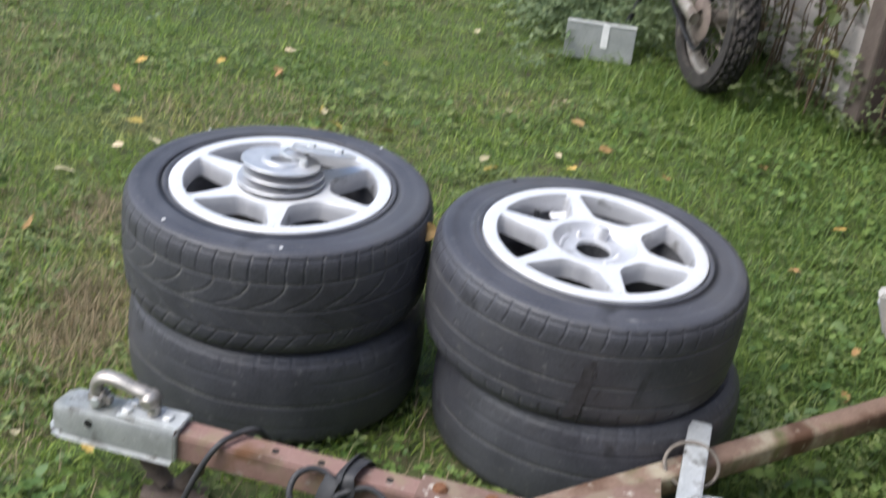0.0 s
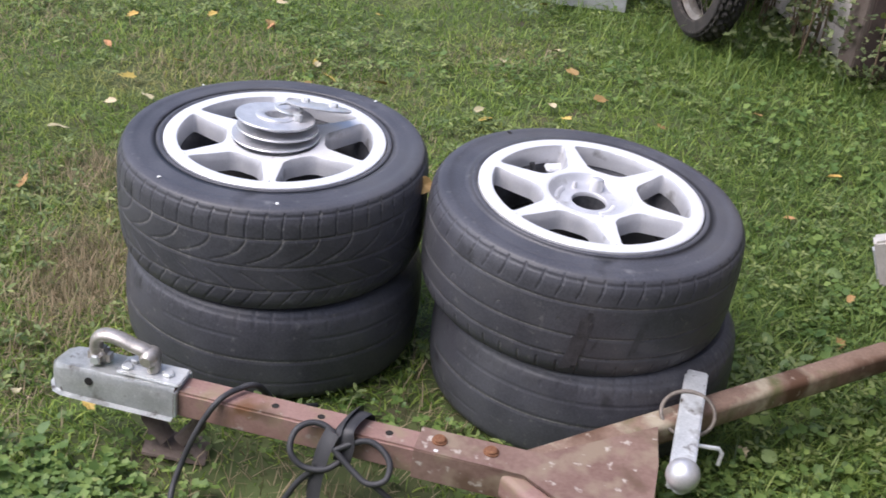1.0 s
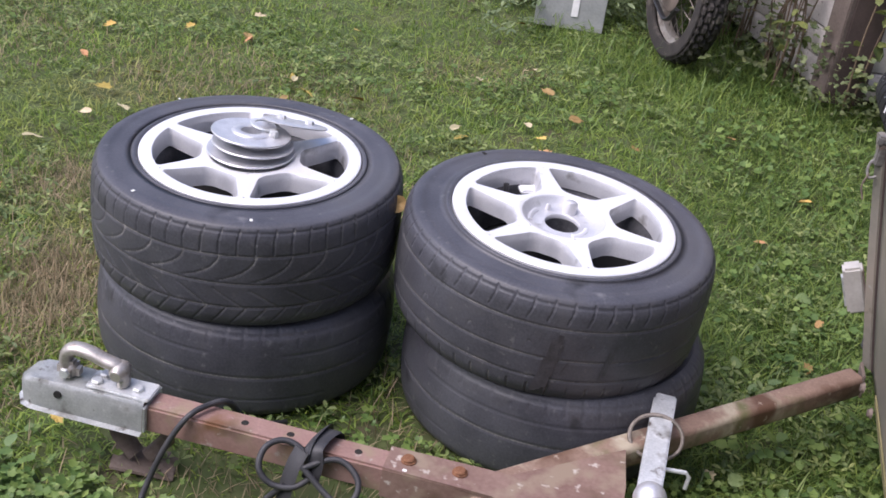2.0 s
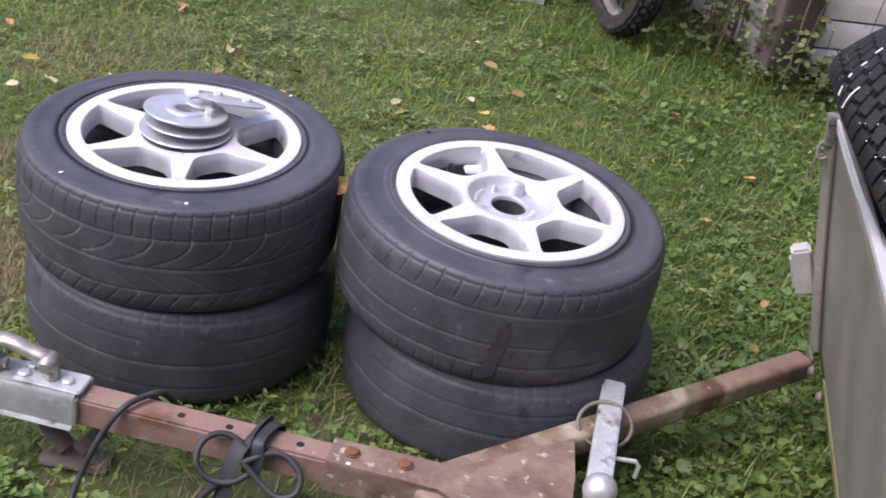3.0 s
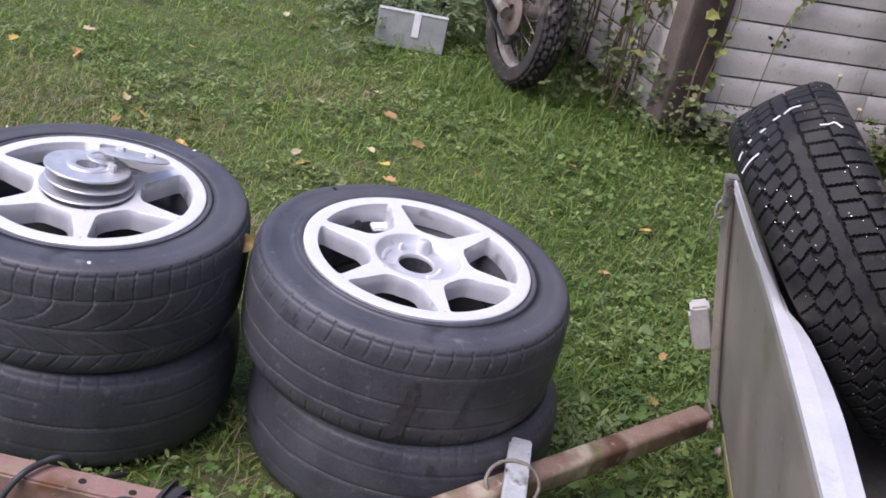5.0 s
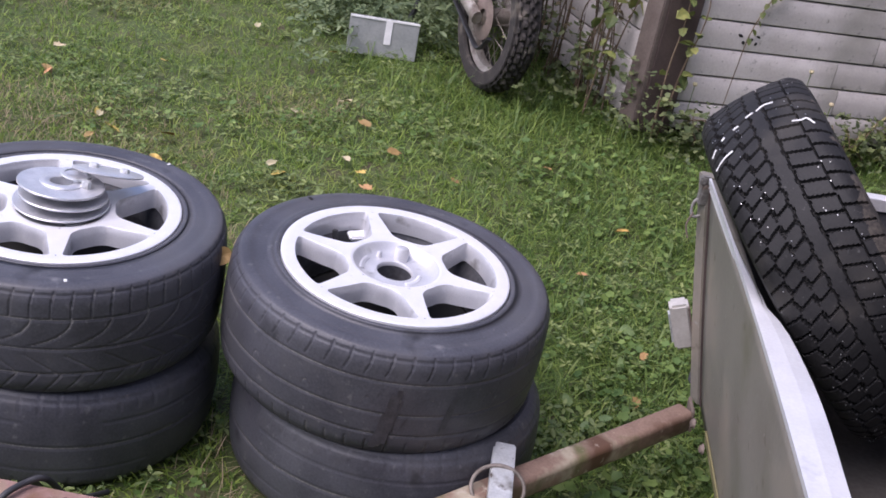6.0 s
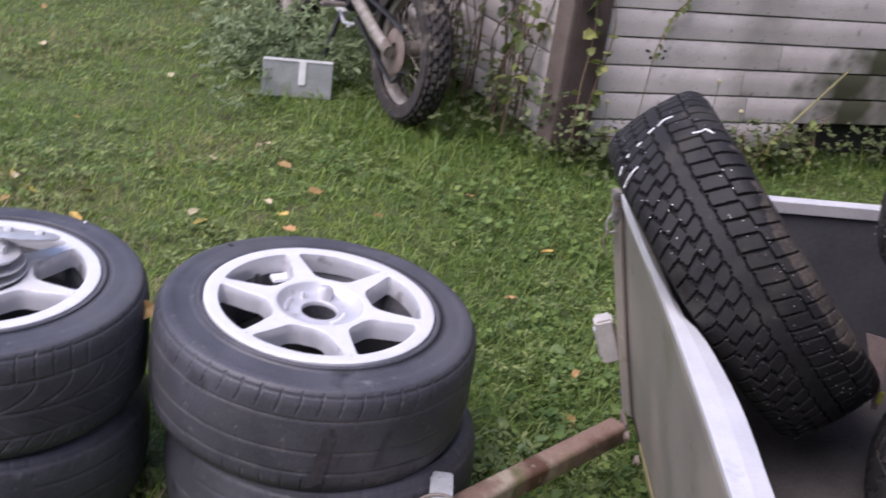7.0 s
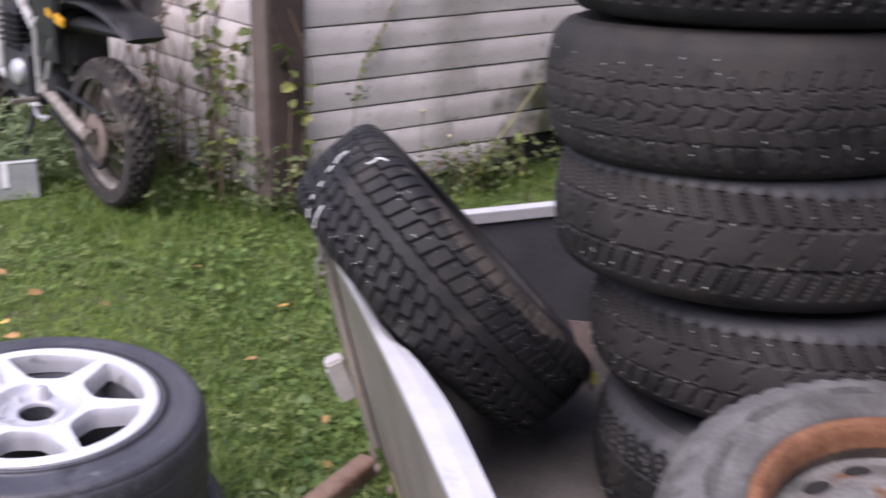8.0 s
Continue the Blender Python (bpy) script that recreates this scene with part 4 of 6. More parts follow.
# ---- tow ball lying across the fork ----
tow = thing("tow_ball", "detachable steel tow ball bar lying on the drawbar fork", "tow ball", pose(0.290, 1.28, BAR_TOP + 0.003))
m_bar = pose(0.0, 0.02, 0.020, 0, 0, 0) @ pose(0, 0, 0, 3, 0, -7)
part("bar", box(0.040, 0.30, 0.026, 0.003), M["galv"], tow, "galvanised flat bar", m=m_bar)
part("ball", lathe([(0.012, -0.030)] + [(0.027 * math.sin(q), -0.027 * math.cos(q)) for q in np.linspace(0.45, math.pi, 18)], 32), M["disc_steel"], tow, "bright worn tow ball", m=pose(-0.018, -0.135, 0.040))
ring_pts = [(0.046 * math.cos(q), 0.024 * math.sin(q) + 0.006, 0.030 * math.sin(q) - 0.004) for q in np.linspace(0, 2 * math.pi, 49)]
part("ring", tube(ring_pts, 0.0036, 10), M["muddy_metal"], tow, "dull steel ring clip", m=pose(0.004, 0.068, 0.014))
part("pin", tube([(-0.02, 0, 0), (0.030, 0.003, -0.001), (0.036, 0.001, -0.008), (0.034, -0.002, -0.030)], 0.0038, 8), M["galv"], tow, "bent locking pin", m=pose(0.022, -0.015, 0.012))

# ---- cable with its strap ----
cable = thing("cable", "black trailer cable tied in a bow round the drawbar", "cable", pose(-0.30, 1.19, 0))
cm = pose(0.30, -1.19, 0)
part("lead", tube(spline([(-0.36, 1.40, 0.02), (-0.40, 1.30, 0.08), (-0.428, 1.235, 0.165), (-0.455, 1.21, 0.171), (-0.480, 1.175, 0.165), (-0.508, 1.155, 0.115), (-0.530, 1.135, 0.05), (-0.535, 1.105, 0.015), (-0.52, 1.06, 0.008), (-0.47, 1.02, 0.008)], 8), 0.0052, 10), M["cable"], cable, m=cm)
part("loop", tube(spline([(-0.262, 1.145, 0.146), (-0.295, 1.160, 0.164), (-0.322, 1.158, 0.168), (-0.342, 1.140, 0.160), (-0.344, 1.120, 0.136), (-0.322, 1.112, 0.116), (-0.285, 1.115, 0.114), (-0.255, 1.135, 0.130)], 8), 0.0052, 10), M["cable"], cable, m=cm)
part("loop", tube(spline([(-0.275, 1.128, 0.145), (-0.235, 1.146, 0.158), (-0.208, 1.146, 0.155), (-0.184, 1.130, 0.138), (-0.186, 1.112, 0.116), (-0.212, 1.106, 0.108), (-0.240, 1.116, 0.120), (-0.278, 1.130, 0.148)], 8), 0.0052, 10), M["cable"], cable, m=cm)
part("tail", tube(spline([(-0.300, 1.115, 0.115), (-0.330, 1.115, 0.075), (-0.352, 1.105, 0.03), (-0.36, 1.07, 0.01)], 8), 0.0052, 10), M["cable"], cable, m=cm)
part("tail", tube(spline([(-0.205, 1.110, 0.105), (-0.165, 1.110, 0.07), (-0.125, 1.09, 0.03), (-0.06, 1.05, 0.012)], 8), 0.0052, 10), M["cable"], cable, m=cm)
strap = thing("rubber_strap", "flat black rubber strap knotted round the drawbar", "strap", pose(-0.27, 1.19, 0))
sm = pose(0.27, -1.19, 0)
part("band", tube(spline([(-0.262, 1.222, 0.110), (-0.258, 1.216, 0.160), (-0.266, 1.190, 0.168), (-0.274, 1.157, 0.166), (-0.275, 1.147, 0.140), (-0.268, 1.146, 0.108)], 6), 0.016, 8, flat=0.16), M["cable"], strap, m=sm)
part("band", tube(spline([(-0.238, 1.220, 0.120), (-0.240, 1.212, 0.164), (-0.252, 1.186, 0.173), (-0.262, 1.150, 0.172), (-0.258, 1.138, 0.150), (-0.262, 1.132, 0.120)], 6), 0.015, 8, flat=0.16), M["cable"], strap, m=sm)
part("end", tube(spline([(-0.282, 1.145, 0.168), (-0.292, 1.130, 0.140), (-0.300, 1.115, 0.085), (-0.298, 1.105, 0.04), (-0.285, 1.09, 0.012), (-0.262, 1.085, 0.010)], 6), 0.015, 8, flat=0.16), M["cable"], strap, m=sm)

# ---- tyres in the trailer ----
winter_me = tyre_mesh("winter_tyre", 0.3095, 0.198, 0.192, tread_winter, 900, 86, M["rubber_old"], M["groove_shade"], flat=True, crown=0.010, shoulder=0.030, dusty=3)
low_me = tyre_mesh("narrow_winter_tyre", 0.322, 0.190, 0.206, tread_worn, 640, 64, M["rubber_dust"], M["groove_shade"], flat=True, crown=0.020, shoulder=0.042)
lug_me = tyre_mesh("lug_winter_tyre", 0.320, 0.190, 0.204, tread_lug, 640, 64, M["rubber_dust"], M["rubber_dust"], flat=True, crown=0.018, shoulder=0.040, scallop=0.031)
dark_me = tyre_mesh("black_winter_tyre", 0.322, 0.190, 0.206, tread_lug, 420, 48, M["rubber_old"], M["groove_shade"], flat=True, crown=0.020, shoulder=0.042, scallop=0.031)


def stud_mesh(R, half, count, seed, size):
    rnd = random.Random(seed)
    bm = bmesh.new()
    for _ in range(count):
        a = rnd.uniform(0, 2 * math.pi)
        v = rnd.choice((-1, 1)) * half * rnd.uniform(0.35, 0.95)
        b = bmesh.new()
        bmesh.ops.create_cube(b, size=1, matrix=Matrix.Diagonal((0.0010, 0.0018 * size, 0.0013 * size, 1)))
        join(bm, b, Matrix.Rotation(a, 4, "Z") @ Matrix.Translation((R - 0.006 * (v / half) ** 2, 0, v)))
    return bm


def studs_once(R, half, count, seed, size=1.0):
    me = bpy.data.meshes.new("studs")
    b = stud_mesh(R, half, count, seed, size)
    b.to_mesh(me)
    b.free()
    me.materials.append(M["stud"])
    return me


studs_a, studs_b = studs_once(0.3095, 0.080, 230, 3, 0.9), studs_once(0.3195, 0.072, 110, 5, 1.9)


def loose_tyre(m, label, me, studs, mat, group="winter tyres in the trailer"):
    t = thing("tyre", label, "tyre", m, group)
    part("carcass", me, mat, t)
    tagged(part("studs", studs, None, t, "scattered bright metal studs"), kind="stuff")
    return t


MARKS = (((-83.4, 0.007), (-84.8, 0.020), (-84.2, 0.036)), ((-82.7, -0.012), (-83.5, 0.001)), ((-80.0, -0.037), (-80.5, -0.027)), ((-78.2, -0.060), (-79.1, -0.054)), ((-75.0, -0.084), (-76.4, -0.073)),
         ((-69.3, -0.086), (-70.3, -0.067), (-71.2, -0.050)), ((-71.2, 0.049), (-70.2, 0.061), (-70.1, 0.070), (-67.4, 0.077)))
axle = Vector((0.7349, -0.0897, 0.6723)).normalized()
across = axle.cross(Vector((0, 0, 1))).normalized()
lean_m = Matrix.Translation((0.785, 1.511, 0.624)) @ Matrix((across, axle.cross(across), axle)).transposed().to_4x4()
lean = loose_tyre(lean_m, "studded winter tyre leaning over the trailer's front panel", winter_me, studs_a, None)


def tread_point(q, v):
    """A place just proud of the leaning tyre's tread, by angle and distance from its middle."""
    e = max(0.0, (abs(v) / 0.0902 - 0.72) / 0.28)
    r = 0.3100 - 0.010 * (v / 0.0902) ** 2 - 0.0116 * e ** 2.2
    return (r * math.cos(radians(q)), r * math.sin(radians(q)), v)


for mark in MARKS:
    part("white_streak", tube(spline([tread_point(q, v) for q, v in mark], 5), 0.0017, 6, flat=0.9), M["white_mark"], lean, "white paint streak on the tread")


def tilted(x, y, z, toward, across, turn):
    """A lying tyre whose side nearest the lawn's front rises by one angle, and its other side by another."""
    g = Vector((-0.58, -0.815, 0)) * math.tan(radians(toward)) + Vector((0.815, -0.58, 0)) * math.tan(radians(across))
    return Matrix.Translation((x, y, z)) @ Vector((-g.x, -g.y, 1)).to_track_quat("Z", "Y").to_matrix().to_4x4() @ Matrix.Rotation(radians(turn), 4, "Z")


loose_tyre(tilted(1.262, 1.120, 0.412, 0.5, 0.3, 15), "black studded winter tyre lying on the trailer floor", dark_me, studs_b, None)
for x, y, z, toward, across_up, turn, thick, me in ((1.262, 1.168, 0.622, 5.0, 0.5, 20, 0.88, lug_me), (1.200, 1.205, 0.822, 6.0, 0.3, 57, 1.0, lug_me), (1.180, 1.218, 1.024, 4.3, 3.2, 94, 1.0, low_me), (1.198, 1.222, 1.236, 3.4, 2.0, 131, 1.0, dark_me)):
    loose_tyre(tilted(x, y, z, toward, across_up, turn) @ Matrix.Diagonal((1, 1, thick, 1)), "dusty studded winter tyre in a tall stack on the trailer", me, studs_b, None)

# steel wheel with a rusty rim
def old_tyre_mesh(around=312):
    """A perished tyre with rounded sidewalls, a dark crease round them and notched lugs over its shoulders."""
    upper = [(0.1690, 0.040), (0.1695, 0.052), (0.1730, 0.0575), (0.1800, 0.0600), (0.1890, 0.0625), (0.1980, 0.0630), (0.2020, 0.0600), (0.2065, 0.0590), (0.2105, 0.0615), (0.2190, 0.0600),
             (0.2270, 0.0560), (0.2340, 0.0515), (0.2415, 0.0455), (0.2480, 0.0380), (0.2530, 0.0290), (0.2560, 0.0180), (0.2575, 0.0060)]
    prof = upper + [(r, -z) for r, z in upper[::-1]]
    cols, verts, faces, dark = len(prof), [], [], []
    for k in range(around):
        a = 2 * math.pi * k / around
        wave = 0.0035 * noise.noise(Vector((2 * math.cos(a) * 3, 2 * math.sin(a) * 3, 1)))
        lug = (k % 6) < 3
        for r, z in prof:
            t = min(1.0, max(0.0, (r - 0.2300) / 0.010))
            cut = 0.0 if lug else 0.0075 * t
            w = wave if 0.198 < r < 0.215 else 0.0
            verts.append(((r + w - cut * 0.8) * math.cos(a), (r + w - cut * 0.8) * math.sin(a), z - math.copysign(cut * 0.7 if abs(z) > 0.02 else 0.0, z)))
    for k in range(around):
        j = (k + 1) % around
        for i in range(cols):
            n = (i + 1) % cols
            faces.append((k * cols + i, k * cols + n, j * cols + n, j * cols + i))
            # crease ring and gaps between lugs take the darker grey
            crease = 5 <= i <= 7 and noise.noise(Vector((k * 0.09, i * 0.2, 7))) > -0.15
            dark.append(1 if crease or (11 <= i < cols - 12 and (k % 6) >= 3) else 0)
    me = mesh_from("old_tyre", verts, faces)
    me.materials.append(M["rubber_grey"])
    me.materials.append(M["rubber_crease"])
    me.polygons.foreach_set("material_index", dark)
    me.set_sharp_from_angle(angle=radians(38))
    return me


old_me = old_tyre_mesh()


def steel_wheel(m):
    t = thing("steel_wheel", "old steel car wheel with chalky tyre and rusty rim", "car wheel", m)
    part("tyre", old_me, None, t)
    part("rim_edge", lathe([(0.1470, 0.026), (0.1500, 0.040), (0.1535, 0.050), (0.159, 0.0555), (0.166, 0.0560), (0.1715, 0.052), (0.1720, 0.044)], 72), M["rust_deep"], t, "flaking rusty rim edge")
    part("rim_well", lathe([(0.1455, 0.010), (0.1465, 0.018), (0.1472, 0.028)], 64), M["well"], t, "dark grimy rim well")
    disc = bmesh.new()
    lathe([(0.147, 0.014), (0.141, 0.007), (0.131, 0.015), (0.112, 0.026), (0.100, 0.034), (0.086, 0.039), (0.064, 0.036), (0.046, 0.037), (0.036, 0.047), (0.0001, 0.051)], 72, disc)
    part("disc", disc, M["steel_rim"], t, "grimy silver disc with vent holes")
    # dark caps on the solid disc stand for shade in the vent holes
    for k in range(14):
        a = 2 * math.pi * k / 14
        part("vent_hole_shade", lathe([(0.0001, 0.0012), (0.0128, 0.0012), (0.0146, -0.001)], 16), M["dark"], t, m=Matrix.Translation((0.1215 * math.cos(a), 0.1215 * math.sin(a), 0.0208)) @ Matrix.Rotation(a, 4, "Z") @ Matrix.Rotation(radians(30), 4, "Y"))
    for k in range(4):
        a = 2 * math.pi * k / 4 + 0.4
        part("lug_hole", lathe([(0.0001, 0.001), (0.008, 0.001), (0.010, -0.001)], 14), M["rust_deep"], t, m=pose(0.056 * math.cos(a), 0.056 * math.sin(a), 0.0375))
    return t


steel_wheel(pose(0.985, 0.485, 0.408, 0, 0, 30) @ Matrix.Diagonal((1.12, 1.12, 1.5, 1)))
up = Vector((-0.072, -0.215, 1.0)).normalized()
steel_wheel(Matrix.Translation(Vector((0.948, 0.470, 0.700)) - up * 0.052) @ up.to_track_quat("Z", "Y").to_matrix().to_4x4() @ Matrix.Diagonal((1.15, 1.15, 1.0, 1)))
# tan-pink strip stands for reflected light on the trailer wall behind
lit_wall = thing("lit_wall_strip", "tan-pink strip for light on the trailer wall, with a yellow tag", "strap", pose(0.992, 1.325, 0.485))
band = bmesh.new()
rows = []
for d, w, z in ((0.004, 0.010, -0.030), (0.0, 0.013, 0.004), (-0.008, 0.019, 0.035), (-0.016, 0.028, 0.065), (-0.024, 0.038, 0.100)):
    c = Vector((0.86, -0.51, 0)) * d
    rows.append([band.verts.new(c + Vector((0.86 * e * w / 2 + 0.51 * f, -0.51 * e * w / 2 + 0.86 * f, z))) for e, f in ((-1, 0), (1, 0), (1, 0.003), (-1, 0.003))])
for a, b in zip(rows, rows[1:]):
    for k in range(4):
        band.faces.new((a[k], a[(k + 1) % 4], b[(k + 1) % 4], b[k]))
band.faces.new(rows[0][::-1])
band.faces.new(rows[-1])
part("band", band, M["lit_wall"], lit_wall)
part("tag", box(0.010, 0.006, 0.024, 0.002), M["tag"], lit_wall, "yellow plastic tag", m=pose(0.003, -0.010, -0.002))


# ---- shed ----
CX, CY, WALL, END = 1.000, 3.785, 12.5, 19.5      # corner, and the turns of its long wall and its out-of-square end
CU = Vector((math.cos(radians(WALL)), math.sin(radians(WALL)), 0))
CV = Vector((-math.sin(radians(WALL)), math.cos(radians(WALL)), 0))
EU = Vector((math.cos(radians(END)), math.sin(radians(END)), 0))
EV = Vector((-math.sin(radians(END)), math.cos(radians(END)), 0))
PITCH, FIRST = 0.103, 0.037


def board_mesh(length, seed, paint="board"):
    """One horizontal board: slightly cupped, with worn edges and a lap."""
    rnd = random.Random(seed)
    n = max(24, int(length * 36))
    rows = []
    bm = bmesh.new()
    for i in range(n + 1):
        x = length * i / n
        j = 0.0016 * noise.noise(Vector((x * 3, seed, 0))) - 0.0035 * max(0.0, noise.noise(Vector((x * 17, seed, 9))) - 0.35)
        k = 0.0016 * noise.noise(Vector((x * 2.4, seed, 5)))
        rows.append([bm.verts.new((x, y, z)) for y, z in ((0.0, 0.002 + k), (-0.014, 0.001 + k), (-0.017, 0.004 + k), (-0.0185 + j, 0.045), (-0.016, 0.095 + j), (-0.013, 0.0990 + j), (0.0, 0.0990 + j))])
    for a, b in zip(rows, rows[1:]):
        for k in range(6):
            bm.faces.new((a[k], b[k], b[k + 1], a[k + 1]))
    bm.faces.new(rows[0])
    bm.faces.new(rows[-1][::-1])
    me = bpy.data.meshes.new("board")
    bm.normal_update()
    bm.to_mesh(me)
    bm.free()
    me.polygons.foreach_set("use_smooth", [True] * len(me.polygons))
    me.set_sharp_from_angle(angle=radians(40))
    me.materials.append(M[paint])
    return me


shed = thing("shed", "old wooden shed with weathered whitewashed boards and dark corner post", "shed", pose(CX, CY, 0))
skew = math.tan(radians(END - WALL))
# near-black core stands for the shade in the gaps behind the boards
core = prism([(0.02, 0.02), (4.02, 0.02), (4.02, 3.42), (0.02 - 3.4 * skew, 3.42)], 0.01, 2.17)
wall_core = part("wall", core, M["dark"], shed, "dark core for shade behind the boards", False, pose(0, 0, 0, 0, 0, WALL))
meshes_r = [board_mesh(3.9, k) for k in range(4)]
meshes_l = [board_mesh(3.3, 10 + k) for k in range(4)]
for k in range(21):
    z = FIRST + PITCH * k
    if k > 3:
        part("board", meshes_r[k % 4], None, wall_core, m=pose(0.06, 0.0, z, 0, 0, 0))
    else:
        joint = (0.62, 0.70, 0.66, 0.80)[k]
        part("board", board_mesh(joint, 30 + k), None, wall_core, m=pose(0.06, 0.0, z, 0, 0, 0))
        part("board", board_mesh((0.34, 3.17, 3.22, 3.07)[k], 40 + k, "board_moss_shade"), None, wall_core, "mossy board with shade in its colour", m=pose(0.063 + joint, 0.002, z - 0.001, 0, 0, 0))
    part("board", meshes_l[k % 4], None, wall_core, m=pose(-3.36 * skew, 3.36, z, 0, 0, -90 + END - WALL))
part("corner_board", box(0.128, 0.022, 2.2, 0.004, (0.046, -0.030, 1.12)), M["post"], shed, "dark brown corner board", m=pose(0, 0, 0, 0, 0, WALL))
part("corner_board", box(0.022, 0.105, 2.2, 0.004, (-0.030, 0.020, 1.12)), M["post_grey"], shed, "greyed brown corner board", m=pose(0, 0, 0, 0, 0, END))
part("roof", box(4.5, 3.9, 0.05, 0.01, (2.02, 1.72, 2.22)), M["post"], shed, "dark board roof", m=pose(0, 0, 0, 0, 0, WALL))
part("foundation", box(3.8, 3.2, 0.09, 0.02, (2.02, 1.75, -0.04)), M["soil"], shed, "low soil-stained footing", m=pose(0, 0, 0, 0, 0, WALL))
for dx, dz, sx, sz in ((0.295, 0.402, 0.022, 0.010), (0.312, 0.378, 0.014, 0.012), (0.342, 0.392, 0.012, 0.010), (0.365, 0.404, 0.018, 0.007), (0.362, 0.378, 0.010, 0.013)):
    part("paint_chip", lathe([(0.0001, 0.001), (0.5, 0.001), (0.52, 0.0)], 9), M["dark"], shed, "dark flaked patch", m=pose(0, 0, 0, 0, 0, WALL) @ pose(dx, -0.0185, dz, 90, 20, 0) @ Matrix.Diagonal((sx, sz, 1, 1)))

# ---- metal tray in the grass ----
tray = thing("metal_tray", "shallow galvanised metal tray standing in the grass", "metal tray", pose(0.066, 4.15, 0.0, 0, 0, 3))
tb = bmesh.new()
box(0.262, 0.003, 0.142, 0.001, (0, 0, 0.073), tb)
box(0.262, 0.030, 0.003, 0.001, (0, 0.014, 0.143), tb)
box(0.003, 0.030, 0.142, 0.001, (-0.130, 0.014, 0.073), tb)
box(0.003, 0.030, 0.142, 0.001, (0.130, 0.014, 0.073), tb)
part("sheet", tb, M["galv_dull"], tray, "dull galvanised sheet", False, pose(0, 0, 0, -9))
part("strip", box(0.026, 0.004, 0.092, 0.001, (0.0165, -0.004, 0.096)), M["white_mark"], tray, "white painted strip", False, pose(0, 0, 0, -9))
part("rim_strip", box(0.264, 0.006, 0.008, 0.001, (0, -0.002, 0.141)), M["white_mark"], tray, "white top edge", False, pose(0, 0, 0, -9))

# ---- dirt bike beside the shed ----
HEAD = 109.0
bike = thing("dirt_bike", "muddy off-road motorcycle parked beside the shed in weeds", "motorcycle", pose(0.450, 3.975, 0.0, 0, 0, HEAD - 90))
LEANB = pose(0, 0, 0, 0, 1, 0)      # it leans on its side stand


def knobby(R, W, around=150, across=18):
    def tread(u, v, half):
        row = int((v + half) / (2 * half) * 5)
        return 0.0 if ((u + (row % 2) * 0.022) % 0.044) < 0.026 and abs(((v + half) / (2 * half) * 5) % 1 - 0.5) < 0.38 else 0.012
    return tyre_mesh("knobby_tyre", R, R - 0.075, W, tread, around, across, M["rubber_mud"], M["rubber_mud"], crown=0.018, shoulder=0.03, flat=True)


def bike_wheel(R, W, at):
    t = part("wheel", knobby(R, W), None, bike, "muddy knobbly tyre", m=LEANB @ pose(*at, 0, 90, 0))
    rr = R - 0.078
    part("rim", lathe([(rr - 0.012, -0.016), (rr + 0.003, -0.024), (rr + 0.008, -0.026), (rr + 0.008, 0.026), (rr + 0.003, 0.024), (rr - 0.012, 0.016), (rr - 0.016, 0.0)], 56, closed=True), M["swing"], t, "muddy silver rim")
    part("hub", lathe([(0.0001, -0.05), (0.045, -0.05), (0.05, -0.042), (0.03, -0.03), (0.03, 0.03), (0.05, 0.042), (0.045, 0.05), (0.0001, 0.05)], 32), M["muddy_metal"], t)
    sp = bmesh.new()
    for k in range(32):
        a, b = 2 * math.pi * k / 32, 2 * math.pi * (k + (4 if k % 2 else -4)) / 32
        s2 = 0.035 if k % 4 < 2 else -0.035
        tube([(0.045 * math.cos(b), 0.045 * math.sin(b), s2), ((rr - 0.012) * math.cos(a), (rr - 0.012) * math.sin(a), 0)], 0.0016, 4, sp)
    tagged(part("spokes", sp, M["muddy_metal"], t, "thin wire spokes"), kind="stuff")
    return t


R1, R2 = 0.272, 0.31
bike_wheel(R1, 0.100, (0, 0, R1 + 0.005))
bike_wheel(R2, 0.085, (0, 1.25, R2 + 0.005))


def bpart(name, bm, mat, label="", m=None, smooth=True):
    return part(name, bm, mat, bike, label, smooth, LEANB @ (m if m is not None else Matrix.Identity(4)))


for sx in (-0.092, 0.092):
    bpart("swingarm", tube([(sx, -0.02, R1), (sx, 0.12, R1 + 0.035), (sx * 0.8, 0.42, R1 + 0.11)], 0.020, 10, flat=1.3), M["swing"], "muddy alloy swingarm")
bpart("sprocket", lathe([(0.030, -0.003), (0.078, -0.003), (0.082, 0.0), (0.078, 0.003), (0.030, 0.003)], 44, closed=True), M["rust_dirt"], "muddy chain sprocket", pose(-0.058, 0, R1, 0, 90, 0))
bpart("chain_guard", tube(spline([(-0.060, -0.09, R1 - 0.05), (-0.060, -0.02, R1 - 0.11), (-0.060, 0.08, R1 - 0.09), (-0.060, 0.38, R1 + 0.02)], 6), 0.011, 8, flat=0.6), M["black_plastic"], "black chain run")
bpart("chain_guard", tube(spline([(-0.060, -0.06, R1 + 0.085), (-0.060, 0.08, R1 + 0.105), (-0.060, 0.38, R1 + 0.13)], 6), 0.012, 8, flat=0.6), M["black_plastic"], "black chain cover")
eng = bmesh.new()
box(0.20, 0.30, 0.22, 0.03, (0, 0.60, 0.40), eng)
box(0.14, 0.15, 0.20, 0.02, (0, 0.68, 0.56), eng)
engine = bpart("engine", eng, M["cable"], "finned dirty engine")
for k in range(6):
    part("cooling_fin", box(0.19, 0.20, 0.006, 0.002), M["black_plastic"], engine, m=pose(0, 0.68, 0.50 + 0.024 * k))
